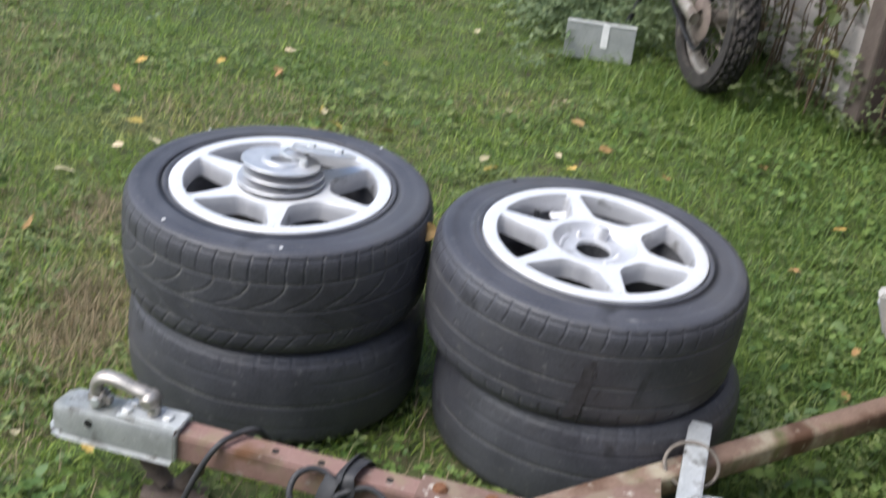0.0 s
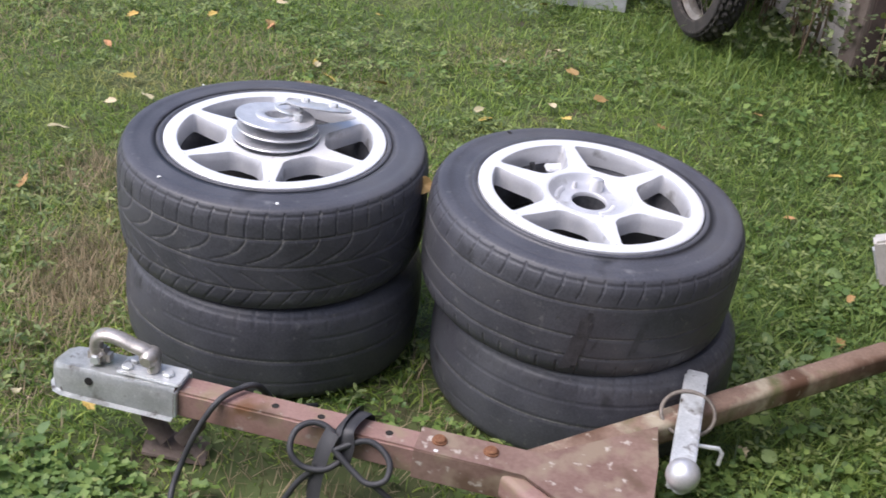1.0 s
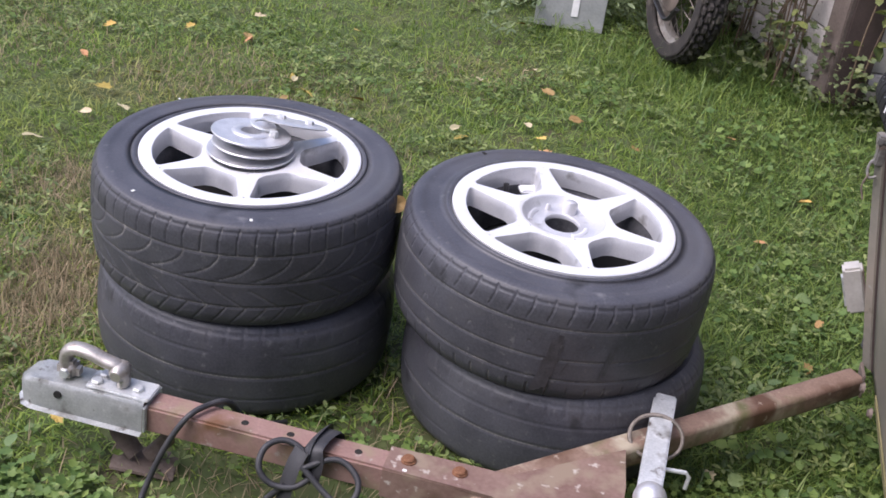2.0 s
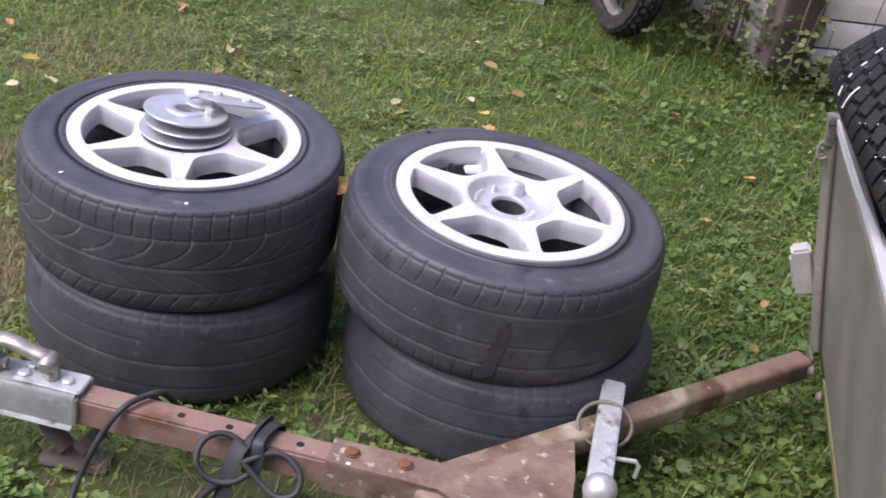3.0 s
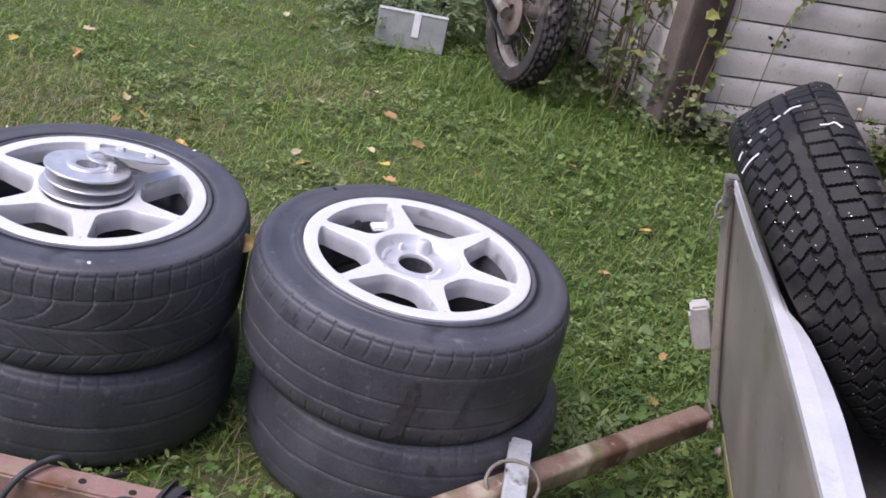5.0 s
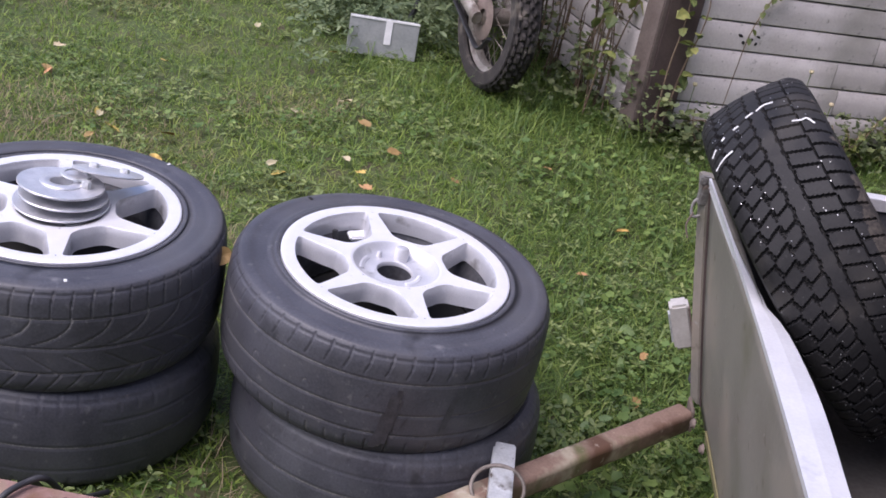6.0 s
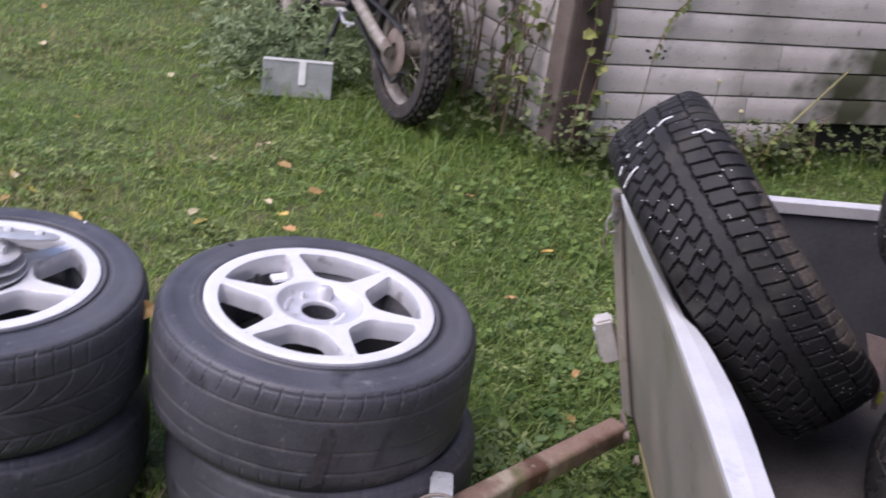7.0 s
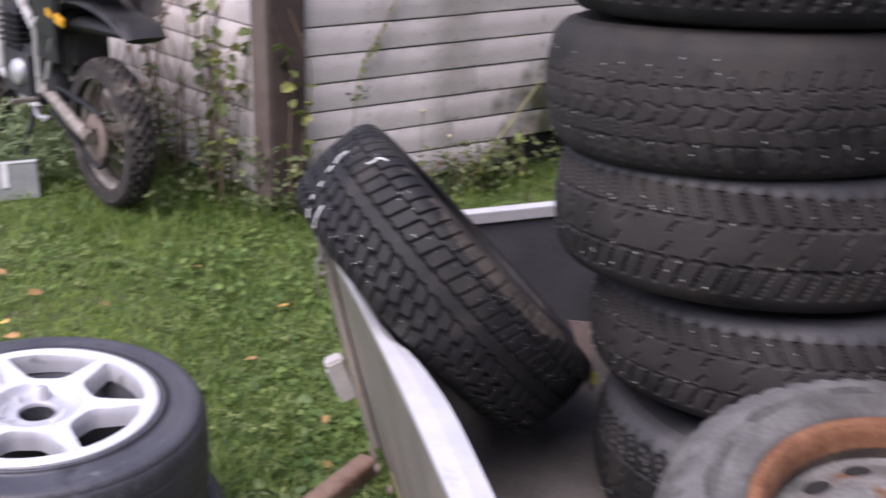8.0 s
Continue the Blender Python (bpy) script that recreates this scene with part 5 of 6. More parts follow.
bpart("clutch_cover", lathe([(0.0001, 0.03), (0.032, 0.03), (0.048, 0.018), (0.052, 0.0)], 32), M["disc_steel"], "pale engine side cover", pose(-0.10, 0.56, 0.41, 0, -90, 0))
fr = bmesh.new()
tube([(-0.09, 0.40, 0.36), (-0.10, 0.38, 0.62), (-0.09, 0.10, 0.78), (-0.07, -0.10, 0.80)], 0.015, 8, fr)
tube([(0.09, 0.40, 0.36), (0.10, 0.38, 0.62), (0.09, 0.10, 0.78), (0.07, -0.10, 0.80)], 0.015, 8, fr)
tube([(-0.10, 0.38, 0.60), (-0.06, 0.80, 0.82), (0, 1.0, 0.90)], 0.018, 8, fr)
tube([(0, 1.0, 0.86), (-0.06, 0.86, 0.36), (-0.08, 0.45, 0.28)], 0.018, 8, fr)
tube([(-0.095, 0.16, 0.75), (-0.085, 0.34, 0.42)], 0.012, 8, fr)
bpart("frame", fr, M["frame_grey"], "grey painted tube frame")
bpart("shock", tube([(0, 0.26, 0.42), (0, 0.34, 0.72)], 0.032, 12), M["muddy_metal"], "coil shock")
bpart("airbox", box(0.20, 0.30, 0.30, 0.05, (0, 0.30, 0.60), seg=3), M["black_plastic"], "black air box under the seat")
bpart("silencer", tube([(0.12, 0.35, 0.62), (0.12, -0.12, 0.74)], 0.042, 14), M["muddy_metal"])
fend = bmesh.new()
pts = spline([(0, 0.30, 0.66), (0, 0.10, 0.73), (0, -0.12, 0.72), (0, -0.30, 0.66)], 8)
tube(pts, 0.098, 16, fend, 0.22, 0.75)
bpart("rear_fender", fend, M["black_plastic"], "black plastic mudguard")
mud = tube(spline([(0, -0.18, 0.72), (0, -0.26, 0.70), (0, -0.31, 0.66)], 6), 0.075, 12, flat=0.12)
bpart("mud_flap", mud, M["black_plastic"], "black mud flap")
bpart("inner_guard", tube(spline([(0, 0.33, 0.34), (0, 0.33, 0.50), (0, 0.22, 0.625), (0, 0.02, 0.655), (0, -0.14, 0.66), (0, -0.26, 0.665)], 6), 0.100, 14, flat=0.5, taper=0.35), M["black_plastic"], "black inner guard")
bpart("seat", tube(spline([(0, -0.16, 0.83), (0, 0.15, 0.82), (0, 0.45, 0.80), (0, 0.62, 0.86)], 6), 0.10, 14, flat=0.45), M["black_plastic"], "black vinyl seat")
bpart("tank", tube(spline([(0, 0.55, 0.82), (0, 0.70, 0.90), (0, 0.92, 0.92)], 6), 0.115, 16, flat=0.9, taper=0.6), M["red_plastic"], "red plastic tank")
bpart("side_panel", box(0.012, 0.24, 0.17, 0.005), M["black_plastic"], "black side panel", pose(-0.115, 0.24, 0.68, 0, 0, -6))
bpart("reflector", box(0.014, 0.170, 0.036, 0.005), M["yellow_plastic"], "amber side reflector", pose(-0.125, 0.13, 0.680, 8, 0, -4))
for sx in (-0.085, 0.085):
    bpart("fork_leg", tube([(sx, 1.25, R2), (sx, 1.14, 0.62), (sx, 1.02, 0.98)], 0.024, 12), M["frame_grey"], "pale fork leg")
bpart("front_fender", tube(spline([(0, 0.98, 0.70), (0, 1.2, 0.70), (0, 1.48, 0.62)], 6), 0.075, 12, flat=0.2), M["red_plastic"], "red front mudguard")
bpart("handlebar", tube(spline([(-0.40, 0.88, 1.08), (-0.2, 0.95, 1.08), (0, 0.99, 1.02), (0.2, 0.95, 1.08), (0.40, 0.88, 1.08)], 6), 0.012, 8), M["black_plastic"], "black handlebar")
bpart("foot_peg", box(0.10, 0.035, 0.016, 0.004), M["muddy_metal"], "muddy foot peg", pose(-0.155, 0.40, 0.335))
bpart("gear_lever", tube(spline([(-0.11, 0.42, 0.30), (-0.13, 0.33, 0.285), (-0.13, 0.24, 0.30), (-0.16, 0.22, 0.30)], 5), 0.008, 8), M["disc_steel"], "pale bent lever")
bpart("side_stand", tube([(-0.10, 0.44, 0.30), (-0.19, 0.42, 0.02)], 0.011, 8), M["black_plastic"], "black side stand")


# ---- grass, clover and weeds ----
rng = np.random.default_rng(7)


def shed_side(x, y):
    """How far in front of the shed's walls a place lies: negative inside."""
    dx, dy = x - CX, y - CY
    u = dx * EU.x + dy * EU.y
    v = dx * CV.x + dy * CV.y
    return np.maximum(-u - 0.035, -v - 0.035)


def field(count, y0, y1, slope=0.56, edge=0.35, power=1.0):
    """Random places on the seen lawn, kept off the wheels, the trailer's floor and the shed."""
    y = y0 + (y1 - y0) * rng.random(count * 2) ** power
    w = slope * (y + 0.4) + edge
    x = (rng.random(count * 2) * 2 - 1) * w + 0.06 * y
    keep = shed_side(x, y) > 0
    for (sx, sy), _, _ in STACKS:
        keep &= np.hypot(x - sx, y - sy) > 0.262
    keep &= ~((x > 0.95) & (y < 1.8) & (y > 0.4))
    bare = 1.1 * np.exp(-((x + 0.36) / 0.36) ** 2 - ((y - 1.16) / 0.19) ** 2) + 1.05 * np.exp(-((x + 0.95) / 0.11) ** 2 - ((y - 1.72) / 0.20) ** 2) + 0.8 * np.exp(-((x + 1.12) / 0.10) ** 2 - ((y - 2.20) / 0.12) ** 2) + 0.95 * np.exp(-((x + 0.20) / 0.11) ** 2 - ((y - 1.40) / 0.16) ** 2)
    keep &= rng.random(len(x)) > 0.92 * bare
    return x[keep][:count], y[keep][:count]


def lie(x, y):
    return np.array([ground_z(a, b) for a, b in zip(x, y)]) - 0.008


def patch(x, y, s=1.1, k=0.0):
    return np.array([noise.noise(Vector((a * s + k, b * s, k))) for a, b in zip(x, y)])


def blades(name, x, y, length, width, mat, label, category, bend=0.6, lean=0.5):
    """Blades of three pieces that curve over to one side, joined."""
    n = len(x)
    z = lie(x, y)
    a = rng.random(n) * 2 * math.pi
    t = rng.random(n) * lean
    bow = bend * (0.3 + rng.random(n))
    twist = (rng.random(n) - 0.5) * 1.2
    v = np.empty((n, 7, 3))
    r, h = np.zeros(n), np.zeros(n)
    for i, (f, w) in enumerate(((0.0, 0.9), (0.38, 1.0), (0.74, 0.72), (1.0, 0.0))):
        if i:
            step = length * (0.38, 0.36, 0.26)[i - 1]
            q = np.minimum(t + bow * f, 1.75)
            r, h = r + step * np.sin(q), h + step * np.cos(q)
        cx, cy = x + np.cos(a) * r, y + np.sin(a) * r
        sx, sy = -np.sin(a + twist * f) * width * 0.5 * w, np.cos(a + twist * f) * width * 0.5 * w
        if i < 3:
            v[:, 2 * i] = np.stack([cx - sx, cy - sy, z + h], 1)
            v[:, 2 * i + 1] = np.stack([cx + sx, cy + sy, z + h], 1)
        else:
            v[:, 6] = np.stack([cx, cy, z + h], 1)
    me = bpy.data.meshes.new(name)
    base = np.arange(n)[:, None] * 7
    quads = np.concatenate([base + np.array([0, 1, 3, 2]), base + np.array([2, 3, 5, 4])]).astype(np.int32)
    tris = (base + np.array([4, 5, 6])).astype(np.int32)
    loops = np.concatenate([quads.ravel(), tris.ravel()])
    me.vertices.add(n * 7)
    me.vertices.foreach_set("co", v.ravel())
    me.loops.add(len(loops))
    me.loops.foreach_set("vertex_index", loops)
    me.polygons.add(3 * n)
    starts = np.concatenate([np.arange(2 * n) * 4, 8 * n + np.arange(n) * 3]).astype(np.int32)
    me.polygons.foreach_set("loop_start", starts)
    me.update(calc_edges=True)
    me.polygons.foreach_set("use_smooth", [True] * (3 * n))
    return tagged(part(name, me, mat), label, category, kind="stuff")


LEAF_SHAPES = {
    "oval": ((0.0, 0.0, 0.0), (0.35, 0.46, 0.10), (0.85, 0.40, 0.06), (1.0, 0.0, -0.04), (0.85, -0.40, 0.06), (0.35, -0.46, 0.10)),
    "narrow": ((0.0, 0.0, 0.0), (0.35, 0.20, 0.06), (0.75, 0.16, 0.02), (1.0, 0.0, -0.10), (0.75, -0.16, 0.02), (0.35, -0.20, 0.06)),
    "lobed": ((0.0, 0.0, 0.0), (-0.06, 0.36, 0.10), (0.30, 0.38, 0.03), (0.62, 0.54, 0.08), (0.76, 0.27, 0.0), (1.0, 0.0, -0.06), (0.76, -0.27, 0.0), (0.62, -0.54, 0.08), (0.30, -0.38, 0.03), (-0.06, -0.36, 0.10)),
}
LEAF_FACES = {"oval": ((0, 3, 2, 1), (0, 5, 4, 3)), "narrow": ((0, 3, 2, 1), (0, 5, 4, 3)), "lobed": ((0, 4, 2, 1), (2, 4, 3, 3), (0, 6, 5, 4), (0, 9, 8, 6), (8, 7, 6, 6))}


def leaflets(name, x, y, height, size, mat, label, category, per=3, tilt=0.5, form="oval", turn=2.1):
    """Small leaves on short stalks, some to a stalk, each folded along its middle."""
    n = len(x)
    z = lie(x, y)
    shape = LEAF_SHAPES[form]
    c = len(shape)
    X, Y, Z = np.repeat(x, per), np.repeat(y, per), np.repeat(z + height, per)
    m = n * per
    S = np.repeat(size, per) * (0.8 + 0.4 * rng.random(m))
    a = np.repeat(rng.random(n) * 2 * math.pi, per) + np.tile(np.arange(per) * turn, n) + 0.3 * (rng.random(m) - 0.5)
    t = (rng.random(m) - 0.35) * tilt
    roll = (rng.random(m) - 0.5) * tilt
    fx, fy = np.cos(a), np.sin(a)
    sx, sy = -fy, fx
    v = np.empty((m, c, 3))
    for i, (f, sd, up) in enumerate(shape):
        f2 = f + 0.06
        v[:, i, 0] = X + (fx * f2 * np.cos(t) + sx * sd * np.cos(roll)) * S
        v[:, i, 1] = Y + (fy * f2 * np.cos(t) + sy * sd * np.cos(roll)) * S
        v[:, i, 2] = Z + (f2 * np.sin(t) + sd * np.sin(roll) + up) * S
    me = bpy.data.meshes.new(name)
    base = np.arange(m)[:, None] * c
    parts, sizes = [], []
    for face in LEAF_FACES[form]:
        corners = list(dict.fromkeys(face))
        parts.append((base + np.array(corners)).astype(np.int32).ravel())
        sizes.append(np.full(m, len(corners)))
    loops, sizes = np.concatenate(parts), np.concatenate(sizes)
    me.vertices.add(m * c)
    me.vertices.foreach_set("co", v.ravel())
    me.loops.add(len(loops))
    me.loops.foreach_set("vertex_index", loops)
    me.polygons.add(len(sizes))
    me.polygons.foreach_set("loop_start", np.concatenate([[0], np.cumsum(sizes)[:-1]]).astype(np.int32))
    me.update(calc_edges=True)
    me.polygons.foreach_set("use_smooth", [True] * len(sizes))
    return tagged(part(name, me, mat), label, category, kind="stuff")


gx, gy = field(205000, 0.75, 8.2, power=1.2)
tuft = np.clip(patch(gx, gy, 7.0, 31.0) + 0.6 * patch(gx, gy, 16.0, 37.0), -0.4, 1.0)
short = 0.018 + 0.034 * rng.random(len(gx)) ** 1.7 + 0.012 * patch(gx, gy, 2.6, 2.0) + 0.034 * np.clip(tuft, 0, 1) * rng.random(len(gx)) + 0.030 * np.clip(gx * 2, 0, 1) * rng.random(len(gx)) ** 1.5
short = np.maximum(0.012, short * np.where(gy < 1.45, 0.7, 1.0))
wide = 0.0018 + 0.0022 * rng.random(len(gx))
damp = gx * 0.9 - 0.18 * np.abs(gy - 2.0) + 0.45 * patch(gx, gy, 1.3, 21.0) + 0.25 * rng.standard_normal(len(gx)) + 3.0 * np.clip(gy - 4.7, 0, 1) > 0.18
blades("lawn_grass", gx[~damp], gy[~damp], short[~damp], wide[~damp], M["blade"], "short mixed green lawn grass", "grass", 1.3, 1.25)
blades("damp_grass", gx[damp], gy[damp], short[damp] * 1.3, wide[damp], M["blade_damp"], "deep green damp lawn grass", "grass", 1.4, 1.2)
# the lawn round about, thinner away from the wheels
gx, gy = rng.uniform(-5.0, 6.0, 40000), rng.uniform(-3.5, 10.0, 40000)
keep = (np.abs(gx - 0.06 * gy) > 0.56 * (gy + 0.4) + 0.30) & (shed_side(gx, gy) > 0) & ~((gx > 0.70) & (gx < 2.58) & (gy < 1.83) & (gy > 0.10)) & (np.abs(gx - 3.3) > 0.11) & (gy > -4.3)
gx, gy = gx[keep], gy[keep]
blades("outer_grass", gx, gy, 0.04 + 0.05 * rng.random(len(gx)), 0.004 + 0.004 * rng.random(len(gx)), M["blade"], "mixed green lawn grass round the trailer", "grass", 1.1, 0.9)
# dry tufts, thickest on the lawn's bare side
gx, gy = field(80000, 0.8, 6.0)
d = patch(gx, gy, 1.2, 9.0) + np.clip(-gx * 0.35 - 0.15, -0.25, 0.45) - 0.15 * (gy > 3.6) - 0.45 * ((gy < 1.42) & (gx > -0.85)) + 0.6 * np.exp(-((gx + 0.95) / 0.14) ** 2 - ((gy - 1.72) / 0.24) ** 2) + 0.55 * np.exp(-((gx - 0.10) / 0.28) ** 2 - ((gy - 2.75) / 0.30) ** 2) + 0.35 * np.exp(-((gx + 0.20) / 0.3) ** 2 - ((gy - 3.5) / 0.3) ** 2)
keep = d > 0.08 + 0.35 * rng.random(len(gx))
gx, gy = gx[keep], gy[keep]
blades("dry_grass", gx, gy, 0.025 + 0.03 * rng.random(len(gx)), 0.0016 + 0.001 * rng.random(len(gx)), M["dry"], "dry straw-coloured grass in the lawn", "dry grass", 0.8, 1.3)
# straw litter lying flat on the bare places
n = 2600
gx = np.concatenate([-0.95 + 0.075 * rng.standard_normal(n), -1.12 + 0.08 * rng.standard_normal(n // 3), -0.36 + 0.20 * rng.standard_normal(n // 4), -0.18 + 0.06 * rng.standard_normal(n // 12)])
gy = np.concatenate([1.72 + 0.14 * rng.standard_normal(n), 2.20 + 0.08 * rng.standard_normal(n // 3), 1.13 + 0.10 * rng.standard_normal(n // 4), 1.45 + 0.12 * rng.standard_normal(n // 12)])
blades("straw_litter", gx, gy, 0.022 + 0.04 * rng.random(len(gx)), 0.0014 + 0.0012 * rng.random(len(gx)), M["dry"], "flat dry straw litter on bare soil", "dry grass", 0.25, 1.55)
# clover, thickest where the lawn is damp beside the trailer, in clumps elsewhere
gx, gy = field(70000, 0.75, 6.4)
d = 0.9 * patch(gx, gy, 1.6, 4.0) + 0.75 * patch(gx, gy, 5.0, 8.0) + 0.5 * patch(gx, gy, 12.0, 18.0) + np.clip(gx * 0.45 + 0.02, -0.18, 0.26)
d = d + np.where(gy < 1.42, np.where(gx > 0.15, 0.10, -0.10), -0.22 * (gx > 0.25))
keep = d > 0.05 + 0.85 * rng.random(len(gx))
gx, gy = gx[keep], gy[keep]
size = (0.0036 + 0.0062 * rng.random(len(gx)) ** 1.4) * np.where(gy > 3.0, 1.15, 1.0) * (1 + 0.5 * np.clip(patch(gx, gy, 3.0, 40.0), 0, 1))
leaflets("clover", gx, gy, 0.012 + 0.030 * rng.random(len(gx)), size, M["clover"], "low clover leaves among the grass", "clover", 3, 0.9)
# yarrow-like fine leaves all over
gx, gy = field(16000, 0.9, 6.0)
d = patch(gx, gy, 2.2, 51.0) + 0.7 * patch(gx, gy, 7.0, 53.0)
keep = d > -0.10 + 0.6 * rng.random(len(gx))
gx, gy = gx[keep], gy[keep]
leaflets("yarrow", gx, gy, 0.010 + 0.022 * rng.random(len(gx)), 0.010 + 0.016 * rng.random(len(gx)), M["weed"], "feathery grey-green yarrow leaves in the lawn", "weeds", 4, 0.9, "narrow", 1.7)
# lobed leaves of ground ivy, buttercup and dandelion
gx, gy = field(14000, 0.75, 4.6)
d = patch(gx, gy, 2.0, 14.0) + 0.6 * patch(gx, gy, 6.0, 61.0) + np.clip(gx * 0.6 - 0.02, -0.35, 0.40) - 0.25 * ((gx > 0.25) & (gy > 1.5))
keep = d > 0.0 + 0.45 * rng.random(len(gx))
gx, gy = gx[keep], gy[keep]
leaflets("broadleaf_weed", gx, gy, 0.014 + 0.034 * rng.random(len(gx)), (0.007 + 0.015 * rng.random(len(gx)) ** 2.2) * np.where(gx > 0.3, 1.1, 0.9), M["clover"], "lobed ground ivy and buttercup leaves", "weeds", 2, 1.0, "lobed", 2.6)

# bright weed patches round the drawbar's foot and between the wheels
n = 420
gx = np.concatenate([-0.74 + 0.10 * rng.standard_normal(n), -0.52 + 0.10 * rng.standard_normal(n // 2), -0.20 + 0.06 * rng.standard_normal(n // 7), 0.42 + 0.14 * rng.standard_normal(n)])
gy = np.concatenate([1.06 + 0.07 * rng.standard_normal(n), 1.00 + 0.05 * rng.standard_normal(n // 2), 1.37 + 0.05 * rng.standard_normal(n // 7), 1.26 + 0.10 * rng.standard_normal(n)])
leaflets("drawbar_weeds", gx, gy, 0.010 + 0.030 * rng.random(len(gx)), 0.007 + 0.013 * rng.random(len(gx)) ** 1.8, M["clover"], "bright low weeds beside the drawbar", "weeds", 3, 1.0, "lobed")

# single broad leaves that stand out of the lawn
def broad_leaf_mesh(wide):
    bm = bmesh.new()
    n = 9
    rows = []
    for i in range(n):
        f = i / (n - 1)
        w = wide * math.sin(math.pi * min(1, 0.06 + 0.94 * f) ** 0.8) * (0.9 if i % 2 else 1.0)
        z = 0.16 * math.sin(f * 2.4) - 0.10 * f
        rows.append([bm.verts.new((f, w, z + 0.12 * w)), bm.verts.new((f, 0, z)), bm.verts.new((f, -w, z + 0.12 * w))])
    for a, b in zip(rows, rows[1:]):
        bm.faces.new((a[1], b[1], b[0], a[0]))
        bm.faces.new((a[2], b[2], b[1], a[1]))
    me = bpy.data.meshes.new("plantain_leaf")
    bm.normal_update()
    bm.to_mesh(me)
    bm.free()
    me.polygons.foreach_set("use_smooth", [True] * len(me.polygons))
    me.materials.append(M["broad"])
    return me


broad_me = [broad_leaf_mesh(w) for w in (0.42, 0.30, 0.20)]
BROAD = "0.52 1.89 0.045 0|0.59 1.85 0.050 0|0.66 2.06 0.055 2|0.60 1.62 0.055 0|0.54 1.80 0.04 1|0.64 1.51 0.06 1|0.47 1.47 0.05 0|0.73 2.26 0.06 0|0.58 1.48 0.05 2|-0.62 1.02 0.07 2|-0.72 1.1 0.06 1|-0.13 1.34 0.050 0|-0.80 1.2 0.05 1|0.51 1.57 0.045 0|-0.55 1.04 0.05 2"
for q in BROAD.split("|"):
    x, y, size, kind_of = (float(v) for v in q.split())
    ob = part("plantain_leaf", broad_me[int(kind_of)], None)
    ob.matrix_basis = pose(x, y, ground_z(x, y) + 0.016, rng.uniform(-18, 18), rng.uniform(-30, 5), rng.uniform(0, 360)) @ Matrix.Diagonal((0.78 * size, 0.78 * size, 0.78 * size, 1))
    tagged(ob, "broad pale green leaf among the lawn grass", "leaf", "broad leaves in the lawn")

# long grass along the shed, round the bike and the tray
gx, gy = field(60000, 2.9, 5.6)
g = shed_side(gx, gy)
near_bike = np.hypot(gx - 0.46, gy - 3.76)
d = np.exp(-(g / 0.22) ** 2) * 1.1 + 1.2 * np.exp(-(near_bike / 0.30) ** 2) + 1.0 * np.exp(-(np.hypot(gx - 0.12, gy - 4.06) / 0.22) ** 2) + 0.5 * patch(gx, gy, 2.5, 1.0) - 0.25
keep = d > rng.random(len(gx)) * 1.1
gx, gy = gx[keep], gy[keep]
blades("long_grass", gx, gy, (0.05 + 0.11 * rng.random(len(gx)) ** 2.0) * np.where((gx > 0.5) & (gx < 1.02), 1.25, 1.0), 0.0026 + 0.002 * rng.random(len(gx)), M["blade_damp"], "long uncut grass along the shed", "grass", 1.7, 0.8)
gx, gy = field(40000, 3.0, 5.6)
g = shed_side(gx, gy)
d = np.exp(-(g / 0.20) ** 2) + 0.9 * np.exp(-(np.hypot(gx - 0.12, gy - 4.45) / 0.35) ** 2) + 0.9 * np.exp(-(np.hypot(gx + 0.12, gy - 4.80) / 0.26) ** 2) + 0.5 * patch(gx, gy, 3.0, 6.0) - 0.2
keep = d > rng.random(len(gx)) * 1.2
gx, gy = gx[keep], gy[keep]
high = (0.03 + 0.15 * rng.random(len(gx)) ** 1.6) * np.where(gx < 1.05, 1.6, 1.0) * np.where(gx < 0.3, 0.8, 1.0)
fine = gx < 0.40
leaflets("feathery_weeds", gx[fine], gy[fine], high[fine], 0.016 + 0.022 * rng.random(fine.sum()), M["weed_grey"], "feathery grey-green weeds round the tray and the bike", "weeds", 5, 1.4, "narrow", 1.26)
leaflets("shed_weeds", gx[~fine], gy[~fine], high[~fine], 0.010 + 0.017 * rng.random((~fine).sum()) ** 1.6, M["shed_leaf"], "leafy weeds growing along the shed wall", "weeds", 3, 1.3, "lobed")


